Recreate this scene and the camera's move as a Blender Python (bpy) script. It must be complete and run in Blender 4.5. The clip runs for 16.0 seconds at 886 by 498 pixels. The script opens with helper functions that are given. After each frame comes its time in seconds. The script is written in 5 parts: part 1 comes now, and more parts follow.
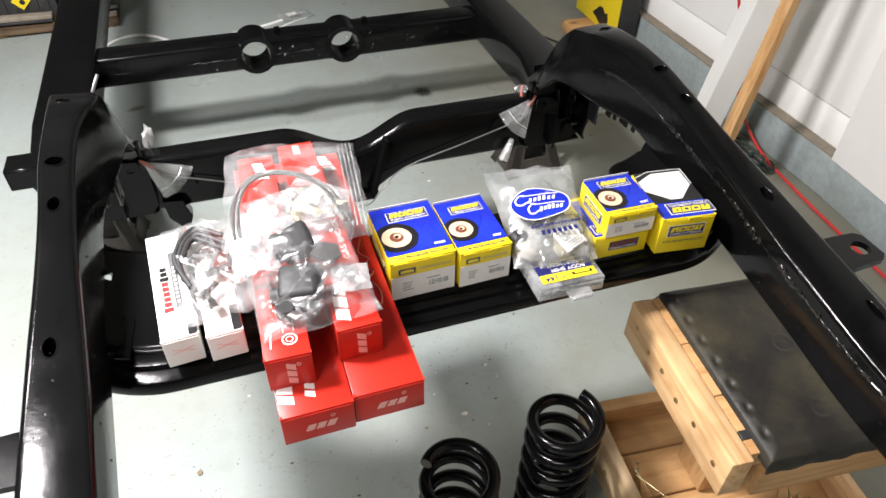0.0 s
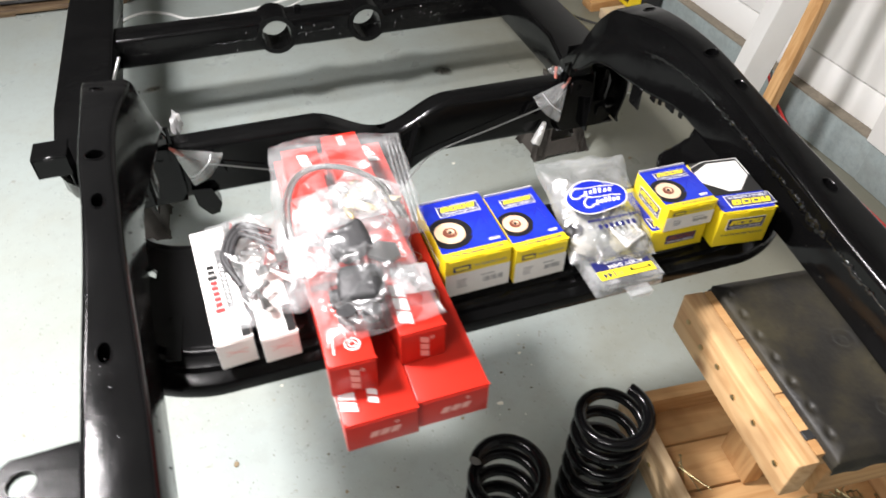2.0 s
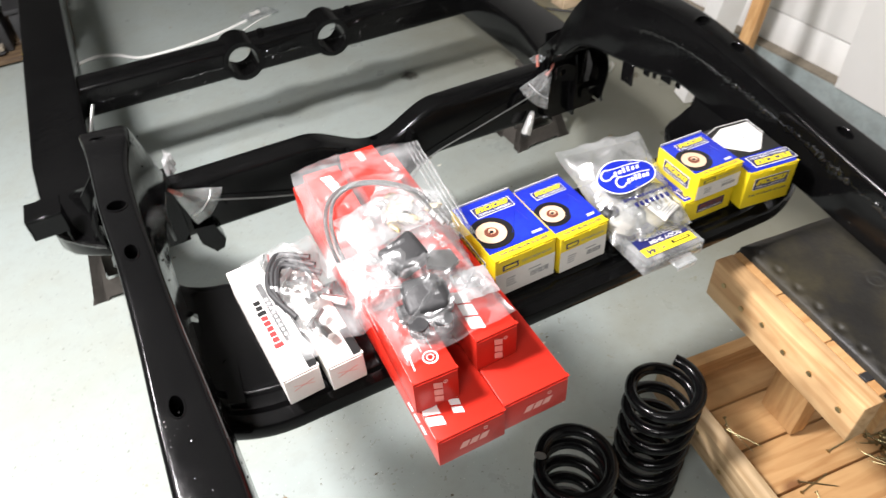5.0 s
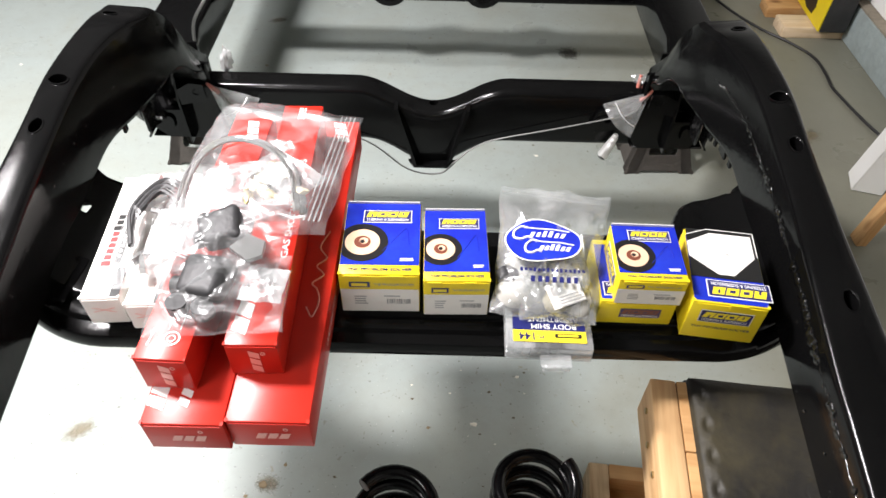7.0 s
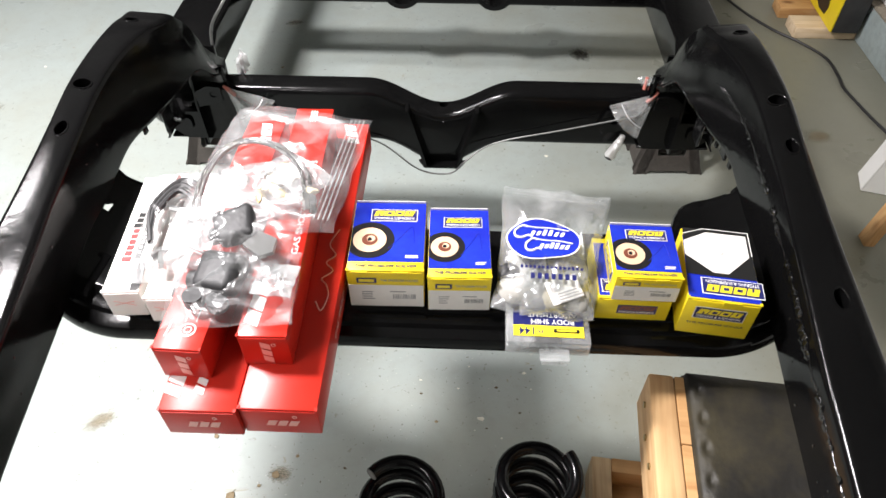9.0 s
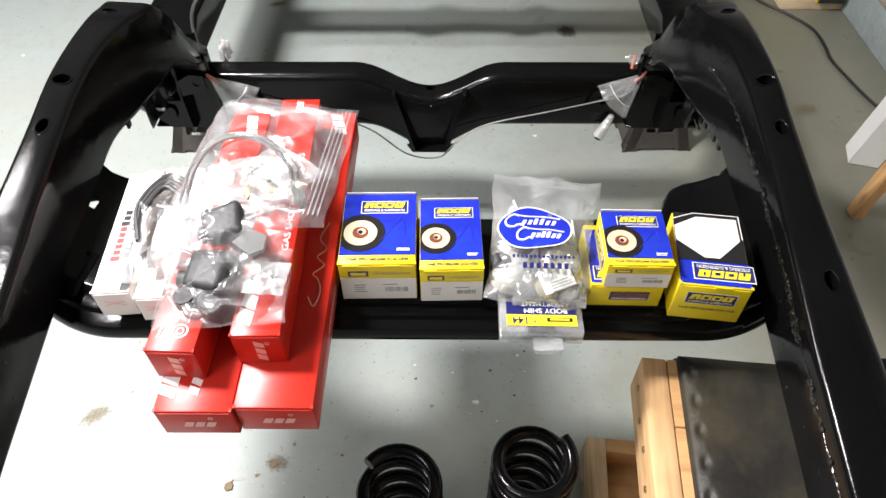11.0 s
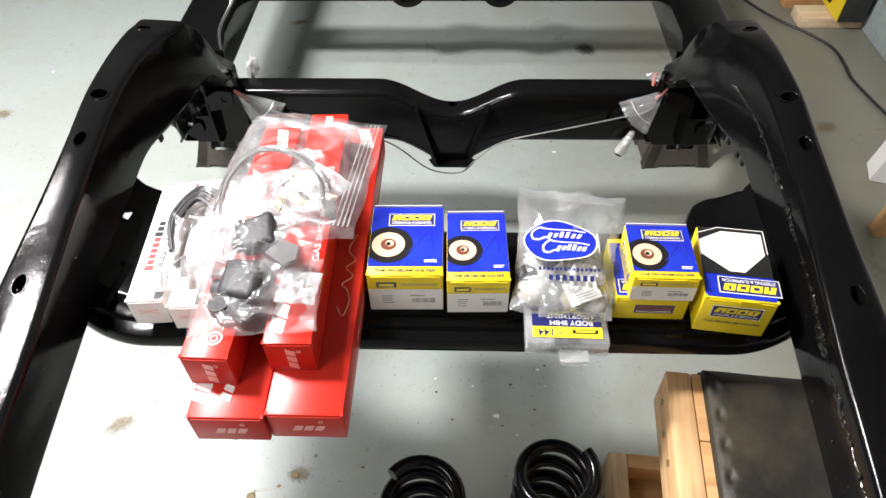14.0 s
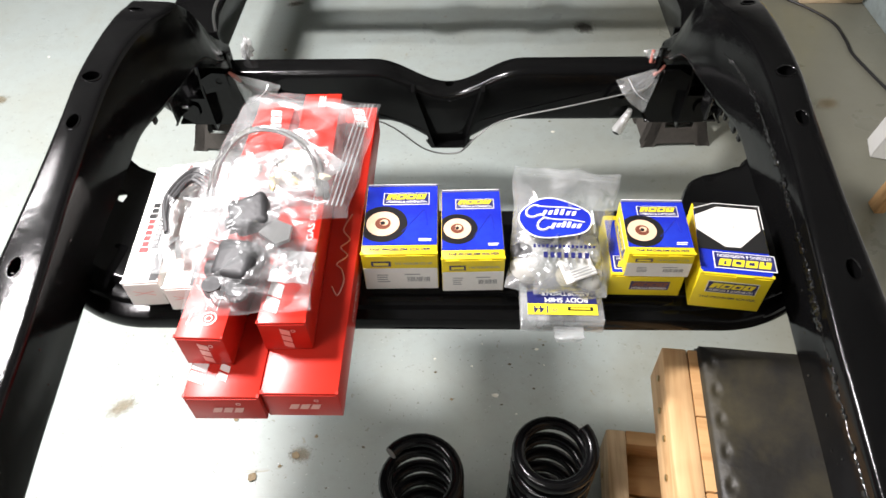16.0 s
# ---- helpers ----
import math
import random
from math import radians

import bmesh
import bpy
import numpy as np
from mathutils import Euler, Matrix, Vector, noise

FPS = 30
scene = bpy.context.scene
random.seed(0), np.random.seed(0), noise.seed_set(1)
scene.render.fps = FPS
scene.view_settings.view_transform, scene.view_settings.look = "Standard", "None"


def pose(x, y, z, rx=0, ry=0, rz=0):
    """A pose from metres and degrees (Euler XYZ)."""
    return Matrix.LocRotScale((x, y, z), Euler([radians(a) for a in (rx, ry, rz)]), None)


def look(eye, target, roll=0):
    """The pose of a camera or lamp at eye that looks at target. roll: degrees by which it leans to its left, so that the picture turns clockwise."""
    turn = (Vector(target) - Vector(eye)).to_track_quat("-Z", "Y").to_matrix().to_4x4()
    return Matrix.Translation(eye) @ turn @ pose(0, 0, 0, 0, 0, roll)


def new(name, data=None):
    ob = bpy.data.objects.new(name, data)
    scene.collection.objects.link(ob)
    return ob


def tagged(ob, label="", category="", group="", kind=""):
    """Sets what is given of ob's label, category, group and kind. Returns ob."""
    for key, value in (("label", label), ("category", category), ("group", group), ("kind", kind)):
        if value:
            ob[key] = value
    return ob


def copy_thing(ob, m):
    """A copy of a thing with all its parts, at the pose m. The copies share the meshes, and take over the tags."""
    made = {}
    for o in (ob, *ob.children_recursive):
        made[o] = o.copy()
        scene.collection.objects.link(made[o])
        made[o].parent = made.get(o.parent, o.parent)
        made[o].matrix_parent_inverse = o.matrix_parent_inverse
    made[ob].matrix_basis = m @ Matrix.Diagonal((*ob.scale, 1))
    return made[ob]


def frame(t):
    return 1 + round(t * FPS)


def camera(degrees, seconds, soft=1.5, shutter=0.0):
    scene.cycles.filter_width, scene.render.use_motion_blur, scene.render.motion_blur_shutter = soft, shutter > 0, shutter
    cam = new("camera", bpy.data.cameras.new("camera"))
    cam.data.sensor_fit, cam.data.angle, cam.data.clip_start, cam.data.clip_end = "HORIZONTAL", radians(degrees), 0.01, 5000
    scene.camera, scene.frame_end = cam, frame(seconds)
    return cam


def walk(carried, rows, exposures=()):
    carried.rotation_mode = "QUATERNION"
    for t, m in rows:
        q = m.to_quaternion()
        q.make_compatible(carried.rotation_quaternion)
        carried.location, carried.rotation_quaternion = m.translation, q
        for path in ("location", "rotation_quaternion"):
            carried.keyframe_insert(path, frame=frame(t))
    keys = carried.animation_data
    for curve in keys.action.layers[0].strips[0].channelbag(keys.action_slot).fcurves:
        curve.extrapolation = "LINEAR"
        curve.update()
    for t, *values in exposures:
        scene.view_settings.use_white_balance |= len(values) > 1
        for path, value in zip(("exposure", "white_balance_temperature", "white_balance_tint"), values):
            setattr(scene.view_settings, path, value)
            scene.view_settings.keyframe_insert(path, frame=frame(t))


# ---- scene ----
cam = camera(66.1, 16.0, shutter=0.7)
METRES, EYE, TILT, LEAN, TURN = 1.3, 1.5, -38.0, 0.0, 0.0
PATH = [
    (0, (-0.265, -1.042, 1.401), (0.235, 0.375, 0.08), 1.3),
    (0.5, (-0.273, -1.034, 1.396), (0.213, 0.364, 0.051), 1.4),
    (1, (-0.277, -1.023, 1.391), (0.18, 0.363, 0.022), 1.7),
    (1.5, (-0.28, -0.999, 1.388), (0.16, 0.363, -0.009), 0.4),
    (2, (-0.325, -0.972, 1.402), (0.153, 0.398, 0.025), 1.0),
    (2.5, (-0.451, -0.936, 1.404), (0.223, 0.382, 0.059), -2.1),
    (3, (-0.528, -0.948, 1.41), (0.29, 0.28, 0.059), -1.0),
    (3.5, (-0.534, -0.959, 1.406), (0.29, 0.268, 0.059), -1.4),
    (4, (-0.529, -0.957, 1.412), (0.265, 0.309, 0.084), -2.1),
    (4.2, (-0.509, -0.955, 1.411), (0.249, 0.349, 0.099), -2.8),
    (6.3, (-0.163, -0.858, 1.371), (0.046, 0.479, -0.102), -0.0),
    (6.5, (-0.081, -0.858, 1.368), (0.055, 0.489, -0.104), 2.0),
    (7, (0.044, -0.888, 1.377), (0.043, 0.479, -0.083), 1.4),
    (7.5, (0.062, -0.912, 1.378), (0.016, 0.479, -0.059), -0.2),
    (8, (0.058, -0.931, 1.385), (0.014, 0.471, -0.041), 0.7),
    (8.5, (0.063, -0.928, 1.393), (0.016, 0.454, -0.052), 0.1),
    (9, (0.061, -0.915, 1.403), (0.013, 0.449, -0.058), 0.2),
    (9.2, (0.058, -0.907, 1.408), (0.03, 0.449, -0.061), 0.8),
    (11.3, (0.059, -0.897, 1.416), (0.036, 0.415, -0.093), -0.6),
    (11.5, (0.054, -0.901, 1.417), (0.015, 0.422, -0.082), -1.0),
    (12, (0.047, -0.91, 1.416), (-0.015, 0.422, -0.075), -1.1),
    (12.5, (0.048, -0.913, 1.416), (-0.016, 0.422, -0.072), -1.1),
    (13, (0.041, -0.914, 1.417), (-0.038, 0.429, -0.062), -1.3),
    (13.5, (0.042, -0.914, 1.417), (-0.016, 0.442, -0.052), -0.4),
    (14, (0.041, -0.912, 1.421), (-0.018, 0.437, -0.054), -1.2),
    (14.5, (0.039, -0.914, 1.421), (-0.036, 0.431, -0.057), -1.3),
    (15, (0.045, -0.916, 1.417), (-0.013, 0.401, -0.087), -1.0),
    (15.5, (0.049, -0.915, 1.416), (0.005, 0.388, -0.1), -1.0),
    (16, (0.052, -0.916, 1.415), (-0.014, 0.397, -0.092), -2.1),
]
walk(cam, [(t, look(eye, target, roll)) for t, eye, target, roll in PATH])

# ---- light ----
world = bpy.data.worlds.new("world")
scene.world = world
world.use_nodes = True
world.node_tree.nodes["Background"].inputs[0].default_value = (0.9, 0.95, 1.0, 1)
world.node_tree.nodes["Background"].inputs[1].default_value = 0.02


def ceiling_or_fill_lamp(x, y, z, length, width, power, colour=(1.0, 0.955, 0.965)):
    data = bpy.data.lights.new("ceiling_or_fill_lamp", "AREA")
    data.shape, data.size, data.size_y, data.energy, data.color = "RECTANGLE", length, width, power, colour
    ob = new("ceiling_or_fill_lamp", data)
    ob.location = (x, y, z)


ceiling_or_fill_lamp(-1.2, 0.0, 2.45, 0.4, 0.3, 152)
ceiling_or_fill_lamp(-1.75, 0.62, 2.45, 0.8, 0.2, 50)
# unseen fill lamp, added to soften the pan's shadow on the near floor
ceiling_or_fill_lamp(-1.7, -1.5, 2.45, 1.6, 0.3, 54)
scene.view_settings.exposure = 0.0

# ---- materials ----


def material(name, base, rough=0.5, metal=0.0, grain=0.0, grain_scale=60.0, stain=0.0, stain_scale=4.0, bump=0.0, bump_scale=80.0, coat=0.0, stain_colour=None, spec=0.5, rough_var=0.0):
    """A surface with two scales of colour variation, uneven gloss and fine relief."""
    m = bpy.data.materials.new(name)
    m.use_nodes = True
    nt = m.node_tree
    b = nt.nodes["Principled BSDF"]
    b.inputs["Base Color"].default_value = (*base, 1)
    b.inputs["Roughness"].default_value = rough
    b.inputs["Metallic"].default_value = metal
    b.inputs["Coat Weight"].default_value = coat
    b.inputs["Coat Roughness"].default_value = 0.08
    b.inputs["Specular IOR Level"].default_value = spec
    co = nt.nodes.new("ShaderNodeTexCoord")
    out = None
    for amount, scale, dark in ((grain, grain_scale, None), (stain, stain_scale, stain_colour)):
        if not amount:
            continue
        n = nt.nodes.new("ShaderNodeTexNoise")
        n.inputs["Scale"].default_value, n.inputs["Detail"].default_value, n.inputs["Roughness"].default_value = scale, 6, 0.65
        nt.links.new(co.outputs["Object"], n.inputs["Vector"])
        r = nt.nodes.new("ShaderNodeMapRange")
        r.inputs[1].default_value, r.inputs[2].default_value = 0.42, 0.68
        r.inputs[3].default_value, r.inputs[4].default_value = 0.0, amount
        nt.links.new(n.outputs[0], r.inputs[0])
        mix = nt.nodes.new("ShaderNodeMix")
        mix.data_type = "RGBA"
        nt.links.new(r.outputs[0], mix.inputs[0])
        if out is None:
            mix.inputs[6].default_value = (*base, 1)
        else:
            nt.links.new(out, mix.inputs[6])
        d = dark or tuple(c * 0.55 for c in base)
        mix.inputs[7].default_value = (*d, 1)
        out = mix.outputs[2]
    if out:
        nt.links.new(out, b.inputs["Base Color"])
    if rough_var:
        n = nt.nodes.new("ShaderNodeTexNoise")
        n.inputs["Scale"].default_value, n.inputs["Detail"].default_value = 9, 5
        nt.links.new(co.outputs["Object"], n.inputs["Vector"])
        r = nt.nodes.new("ShaderNodeMapRange")
        r.inputs[1].default_value, r.inputs[2].default_value = 0.35, 0.7
        r.inputs[3].default_value, r.inputs[4].default_value = max(rough - rough_var, 0.03), rough + rough_var
        nt.links.new(n.outputs[0], r.inputs[0])
        nt.links.new(r.outputs[0], b.inputs["Roughness"])
    if bump:
        n = nt.nodes.new("ShaderNodeTexNoise")
        n.inputs["Scale"].default_value, n.inputs["Detail"].default_value = bump_scale, 4
        nt.links.new(co.outputs["Object"], n.inputs["Vector"])
        bp = nt.nodes.new("ShaderNodeBump")
        bp.inputs["Strength"].default_value, bp.inputs["Distance"].default_value = bump, 0.004
        nt.links.new(n.outputs[0], bp.inputs["Height"])
        nt.links.new(bp.outputs[0], b.inputs["Normal"])
    return m


def wood_material(name, light, dark, scale=1.0, axis="X", rough=0.6):
    """Sawn softwood: long grain along one axis, knots and dirt."""
    m = bpy.data.materials.new(name)
    m.use_nodes = True
    nt = m.node_tree
    b = nt.nodes["Principled BSDF"]
    b.inputs["Roughness"].default_value = rough
    b.inputs["Specular IOR Level"].default_value = 0.3
    co = nt.nodes.new("ShaderNodeTexCoord")
    info = nt.nodes.new("ShaderNodeObjectInfo")
    add = nt.nodes.new("ShaderNodeVectorMath")
    add.operation = "MULTIPLY_ADD"
    add.inputs[1].default_value = (1, 1, 1)
    shift = nt.nodes.new("ShaderNodeCombineXYZ")
    for k in range(3):
        mul = nt.nodes.new("ShaderNodeMath")
        mul.operation = "MULTIPLY"
        mul.inputs[1].default_value = 3.0 + k
        nt.links.new(info.outputs["Random"], mul.inputs[0])
        nt.links.new(mul.outputs[0], shift.inputs[k])
    nt.links.new(co.outputs["Object"], add.inputs[0])
    nt.links.new(shift.outputs[0], add.inputs[2])
    mp = nt.nodes.new("ShaderNodeMapping")
    s = {"X": (2, 22, 22), "Y": (22, 2, 22), "Z": (22, 22, 2)}[axis]
    mp.inputs["Scale"].default_value = tuple(v * scale for v in s)
    nt.links.new(add.outputs[0], mp.inputs["Vector"])
    n = nt.nodes.new("ShaderNodeTexNoise")
    n.inputs["Scale"].default_value, n.inputs["Detail"].default_value, n.inputs["Distortion"].default_value = 1.6, 5, 1.4
    nt.links.new(mp.outputs[0], n.inputs["Vector"])
    ramp = nt.nodes.new("ShaderNodeValToRGB")
    ramp.color_ramp.elements[0].position, ramp.color_ramp.elements[0].color = 0.35, (*dark, 1)
    ramp.color_ramp.elements[1].position, ramp.color_ramp.elements[1].color = 0.6, (*light, 1)
    nt.links.new(n.outputs[0], ramp.inputs[0])
    k = nt.nodes.new("ShaderNodeTexNoise")
    k.inputs["Scale"].default_value, k.inputs["Detail"].default_value = 7, 3
    nt.links.new(add.outputs[0], k.inputs["Vector"])
    r = nt.nodes.new("ShaderNodeMapRange")
    r.inputs[1].default_value, r.inputs[2].default_value, r.inputs[3].default_value, r.inputs[4].default_value = 0.55, 0.75, 0, 0.6
    nt.links.new(k.outputs[0], r.inputs[0])
    mix = nt.nodes.new("ShaderNodeMix")
    mix.data_type = "RGBA"
    nt.links.new(r.outputs[0], mix.inputs[0])
    nt.links.new(ramp.outputs[0], mix.inputs[6])
    mix.inputs[7].default_value = (dark[0] * 0.6, dark[1] * 0.6, dark[2] * 0.6, 1)
    kn = nt.nodes.new("ShaderNodeMapping")
    kn.inputs["Scale"].default_value = {"X": (5, 9, 9), "Y": (9, 5, 9), "Z": (9, 9, 5)}[axis]
    nt.links.new(add.outputs[0], kn.inputs["Vector"])
    vo = nt.nodes.new("ShaderNodeTexVoronoi")
    vo.inputs["Scale"].default_value = 1.0
    nt.links.new(kn.outputs[0], vo.inputs["Vector"])
    near = nt.nodes.new("ShaderNodeMapRange")
    near.inputs[1].default_value, near.inputs[2].default_value, near.inputs[3].default_value, near.inputs[4].default_value = 0.06, 0.16, 0.85, 0.0
    nt.links.new(vo.outputs["Distance"], near.inputs[0])
    ring = nt.nodes.new("ShaderNodeMix")
    ring.data_type = "RGBA"
    nt.links.new(near.outputs[0], ring.inputs[0])
    nt.links.new(mix.outputs[2], ring.inputs[6])
    ring.inputs[7].default_value = (dark[0] * 0.42, dark[1] * 0.32, dark[2] * 0.3, 1)
    nt.links.new(ring.outputs[2], b.inputs["Base Color"])
    bp = nt.nodes.new("ShaderNodeBump")
    bp.inputs["Strength"].default_value, bp.inputs["Distance"].default_value = 0.25, 0.002
    nt.links.new(n.outputs[0], bp.inputs["Height"])
    nt.links.new(bp.outputs[0], b.inputs["Normal"])
    return m


def plastic_film(name, gloss=0.14, haze=0.06, rough=0.12, crinkle=0.5, scale=45.0, tint=(0.95, 0.97, 0.97), glare_peak=1.4):
    """Thin clear polythene: mostly see-through, with crinkled gloss and milky haze, clouded to paint in glare."""
    m = bpy.data.materials.new(name)
    m.use_nodes = True
    nt = m.node_tree
    nt.nodes.remove(nt.nodes["Principled BSDF"])
    out = nt.nodes["Material Output"]
    clear = nt.nodes.new("ShaderNodeBsdfTransparent")
    clear.inputs[0].default_value = (*tint, 1)
    shine = nt.nodes.new("ShaderNodeBsdfGlossy")
    shine.inputs["Roughness"].default_value = rough
    milky = nt.nodes.new("ShaderNodeBsdfDiffuse")
    milky.inputs[0].default_value = (0.92, 0.92, 0.92, 1)
    co = nt.nodes.new("ShaderNodeTexCoord")
    n = nt.nodes.new("ShaderNodeTexNoise")
    n.inputs["Scale"].default_value, n.inputs["Detail"].default_value, n.inputs["Distortion"].default_value = scale, 3, 1.0
    nt.links.new(co.outputs["Object"], n.inputs["Vector"])
    bp = nt.nodes.new("ShaderNodeBump")
    bp.inputs["Strength"].default_value, bp.inputs["Distance"].default_value = crinkle, 0.01
    nt.links.new(n.outputs[0], bp.inputs["Height"])
    nt.links.new(bp.outputs[0], shine.inputs["Normal"])
    a = nt.nodes.new("ShaderNodeMixShader")
    cloud = nt.nodes.new("ShaderNodeTexNoise")
    cloud.inputs["Scale"].default_value, cloud.inputs["Detail"].default_value, cloud.inputs["Distortion"].default_value = 11, 3, 1.2
    nt.links.new(co.outputs["Object"], cloud.inputs["Vector"])
    glare_haze = nt.nodes.new("ShaderNodeMapRange")
    glare_haze.inputs[1].default_value, glare_haze.inputs[2].default_value, glare_haze.inputs[3].default_value, glare_haze.inputs[4].default_value = 0.4, 0.62, haze * 0.45, haze * glare_peak
    nt.links.new(cloud.outputs[0], glare_haze.inputs[0])
    nt.links.new(glare_haze.outputs[0], a.inputs[0])
    nt.links.new(clear.outputs[0], a.inputs[1])
    nt.links.new(milky.outputs[0], a.inputs[2])
    c = nt.nodes.new("ShaderNodeMixShader")
    c.inputs[0].default_value = gloss
    nt.links.new(a.outputs[0], c.inputs[1])
    nt.links.new(shine.outputs[0], c.inputs[2])
    nt.links.new(c.outputs[0], out.inputs[0])
    return m


def floor_material():
    """Grey-green floor paint over rough concrete: broad grime, fine mottle, dark specks and scuffs."""
    m = bpy.data.materials.new("painted_concrete")
    m.use_nodes = True
    nt = m.node_tree
    b = nt.nodes["Principled BSDF"]
    co = nt.nodes.new("ShaderNodeTexCoord")

    def cloud(scale, lo, hi, amount, detail=6, rough=0.6, warp=0.0):
        n = nt.nodes.new("ShaderNodeTexNoise")
        n.inputs["Scale"].default_value, n.inputs["Detail"].default_value = scale, detail
        n.inputs["Roughness"].default_value, n.inputs["Distortion"].default_value = rough, warp
        nt.links.new(co.outputs["Object"], n.inputs["Vector"])
        r = nt.nodes.new("ShaderNodeMapRange")
        r.inputs[1].default_value, r.inputs[2].default_value, r.inputs[4].default_value = lo, hi, amount
        nt.links.new(n.outputs[0], r.inputs[0])
        return r.outputs[0], n.outputs[0]

    out = (0.305, 0.342, 0.325)
    layers = (
        (cloud(0.9, 0.45, 0.7, 0.55, 8, 0.62)[0], (0.28, 0.295, 0.255)),
        (cloud(3.2, 0.46, 0.68, 0.6, 8, 0.72, 0.6)[0], (0.285, 0.30, 0.26)),
        (cloud(26, 0.5, 0.72, 0.35)[0], (0.25, 0.27, 0.245)),
        (cloud(95, 0.67, 0.73, 0.8, 2)[0], (0.12, 0.115, 0.10)),
        (cloud(42, 0.67, 0.72, 0.7, 3, 0.7, 0.8)[0], (0.20, 0.195, 0.16)),
        (cloud(7.5, 0.665, 0.72, 0.7, 4, 0.75, 1.5)[0], (0.22, 0.19, 0.12)),
        (cloud(140, 0.70, 0.75, 0.5, 2)[0], (0.62, 0.62, 0.58)),
    )
    # brown dust towards the wall; its darkening also paints in the light's falloff
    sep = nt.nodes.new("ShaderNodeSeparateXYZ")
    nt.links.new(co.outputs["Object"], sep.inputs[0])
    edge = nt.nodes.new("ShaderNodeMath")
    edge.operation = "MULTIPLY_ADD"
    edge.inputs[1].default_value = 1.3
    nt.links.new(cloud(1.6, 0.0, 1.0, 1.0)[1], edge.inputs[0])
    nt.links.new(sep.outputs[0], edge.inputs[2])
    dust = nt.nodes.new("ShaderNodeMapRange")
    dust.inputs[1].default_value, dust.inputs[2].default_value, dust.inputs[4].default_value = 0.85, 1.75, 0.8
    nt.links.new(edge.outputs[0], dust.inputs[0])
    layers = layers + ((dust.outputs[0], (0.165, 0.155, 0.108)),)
    for fac, colour in layers:
        mix = nt.nodes.new("ShaderNodeMix")
        mix.data_type = "RGBA"
        nt.links.new(fac, mix.inputs[0])
        if isinstance(out, tuple):
            mix.inputs[6].default_value = (*out, 1)
        else:
            nt.links.new(out, mix.inputs[6])
        mix.inputs[7].default_value = (*colour, 1)
        out = mix.outputs[2]
    b.inputs["Specular IOR Level"].default_value = 0.3
    nt.links.new(out, b.inputs["Base Color"])
    r, _ = cloud(4, 0.35, 0.7, 0.28)
    add = nt.nodes.new("ShaderNodeMath")
    add.inputs[1].default_value = 0.26
    nt.links.new(r, add.inputs[0])
    nt.links.new(add.outputs[0], b.inputs["Roughness"])
    bp = nt.nodes.new("ShaderNodeBump")
    bp.inputs["Strength"].default_value, bp.inputs["Distance"].default_value = 0.14, 0.004
    nt.links.new(cloud(32, 0, 1, 1)[1], bp.inputs["Height"])
    nt.links.new(bp.outputs[0], b.inputs["Normal"])
    return m


CHASSIS = material("black_chassis_paint", (0.0028, 0.0028, 0.0029), 0.15, bump=0.09, bump_scale=55, rough_var=0.06, stain=0.4, stain_scale=5, stain_colour=(0.006, 0.006, 0.006), spec=0.19)
WELD = material("painted_weld", (0.003, 0.003, 0.003), 0.23, bump=0.25, bump_scale=160, spec=1.0)
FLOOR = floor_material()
KERB = material("painted_kerb", (0.34, 0.40, 0.40), 0.6, grain=0.4, grain_scale=40, stain=0.5, stain_scale=6, stain_colour=(0.22, 0.24, 0.22), bump=0.5, bump_scale=40)
LEDGE = material("dusty_concrete_ledge", (0.30, 0.26, 0.20), 0.9, grain=0.5, grain_scale=60, stain=0.5, stain_scale=9, bump=0.7, bump_scale=60)
WALL = material("white_wall_paint", (0.92, 0.92, 0.89), 0.45, stain=0.2, stain_scale=1.6, stain_colour=(0.72, 0.71, 0.66), bump=0.05, bump_scale=25)
PLAIN = material("grey_wall_paint", (0.16, 0.156, 0.15), 0.8, stain=0.2, stain_scale=1.2)
CEILING = material("dull_white_ceiling", (0.5, 0.49, 0.47), 0.85, stain=0.2, stain_scale=1.5)
RED = material("glossy_red_carton", (0.52, 0.024, 0.014), 0.3, stain=0.15, stain_scale=8, bump=0.06, bump_scale=30, spec=0.22)
WHITE_INK = material("white_print", (0.82, 0.80, 0.78), 0.4)
PINK_INK = material("pale_red_print", (0.75, 0.35, 0.30), 0.4)
BLUE = material("glossy_blue_print", (0.012, 0.022, 0.36), 0.2, stain=0.5, stain_scale=14, stain_colour=(0.02, 0.06, 0.55), bump=0.04, bump_scale=25)
NAVY = material("navy_print", (0.015, 0.018, 0.11), 0.3)
YELLOW = material("yellow_carton", (0.78, 0.60, 0.015), 0.4, stain=0.15, stain_scale=12, bump=0.06, bump_scale=30)
YELLOW_INK = material("yellow_print", (0.82, 0.66, 0.03), 0.4)
CARD = material("white_carton", (0.76, 0.74, 0.70), 0.5, grain=0.08, grain_scale=90, stain=0.12, stain_scale=10, stain_colour=(0.66, 0.58, 0.52), bump=0.05, bump_scale=30)
GREY_INK = material("grey_print", (0.30, 0.30, 0.30), 0.5)
BLACK_INK = material("black_print", (0.012, 0.012, 0.012), 0.35)
RED_INK = material("red_print", (0.55, 0.03, 0.03), 0.4)
CREAM = material("cream_print", (0.72, 0.50, 0.34), 0.35, stain=0.3, stain_scale=60, stain_colour=(0.60, 0.36, 0.22))
RUST = material("brown_print", (0.16, 0.05, 0.03), 0.35)
TYRE_INK = material("tyre_print", (0.012, 0.011, 0.012), 0.3)
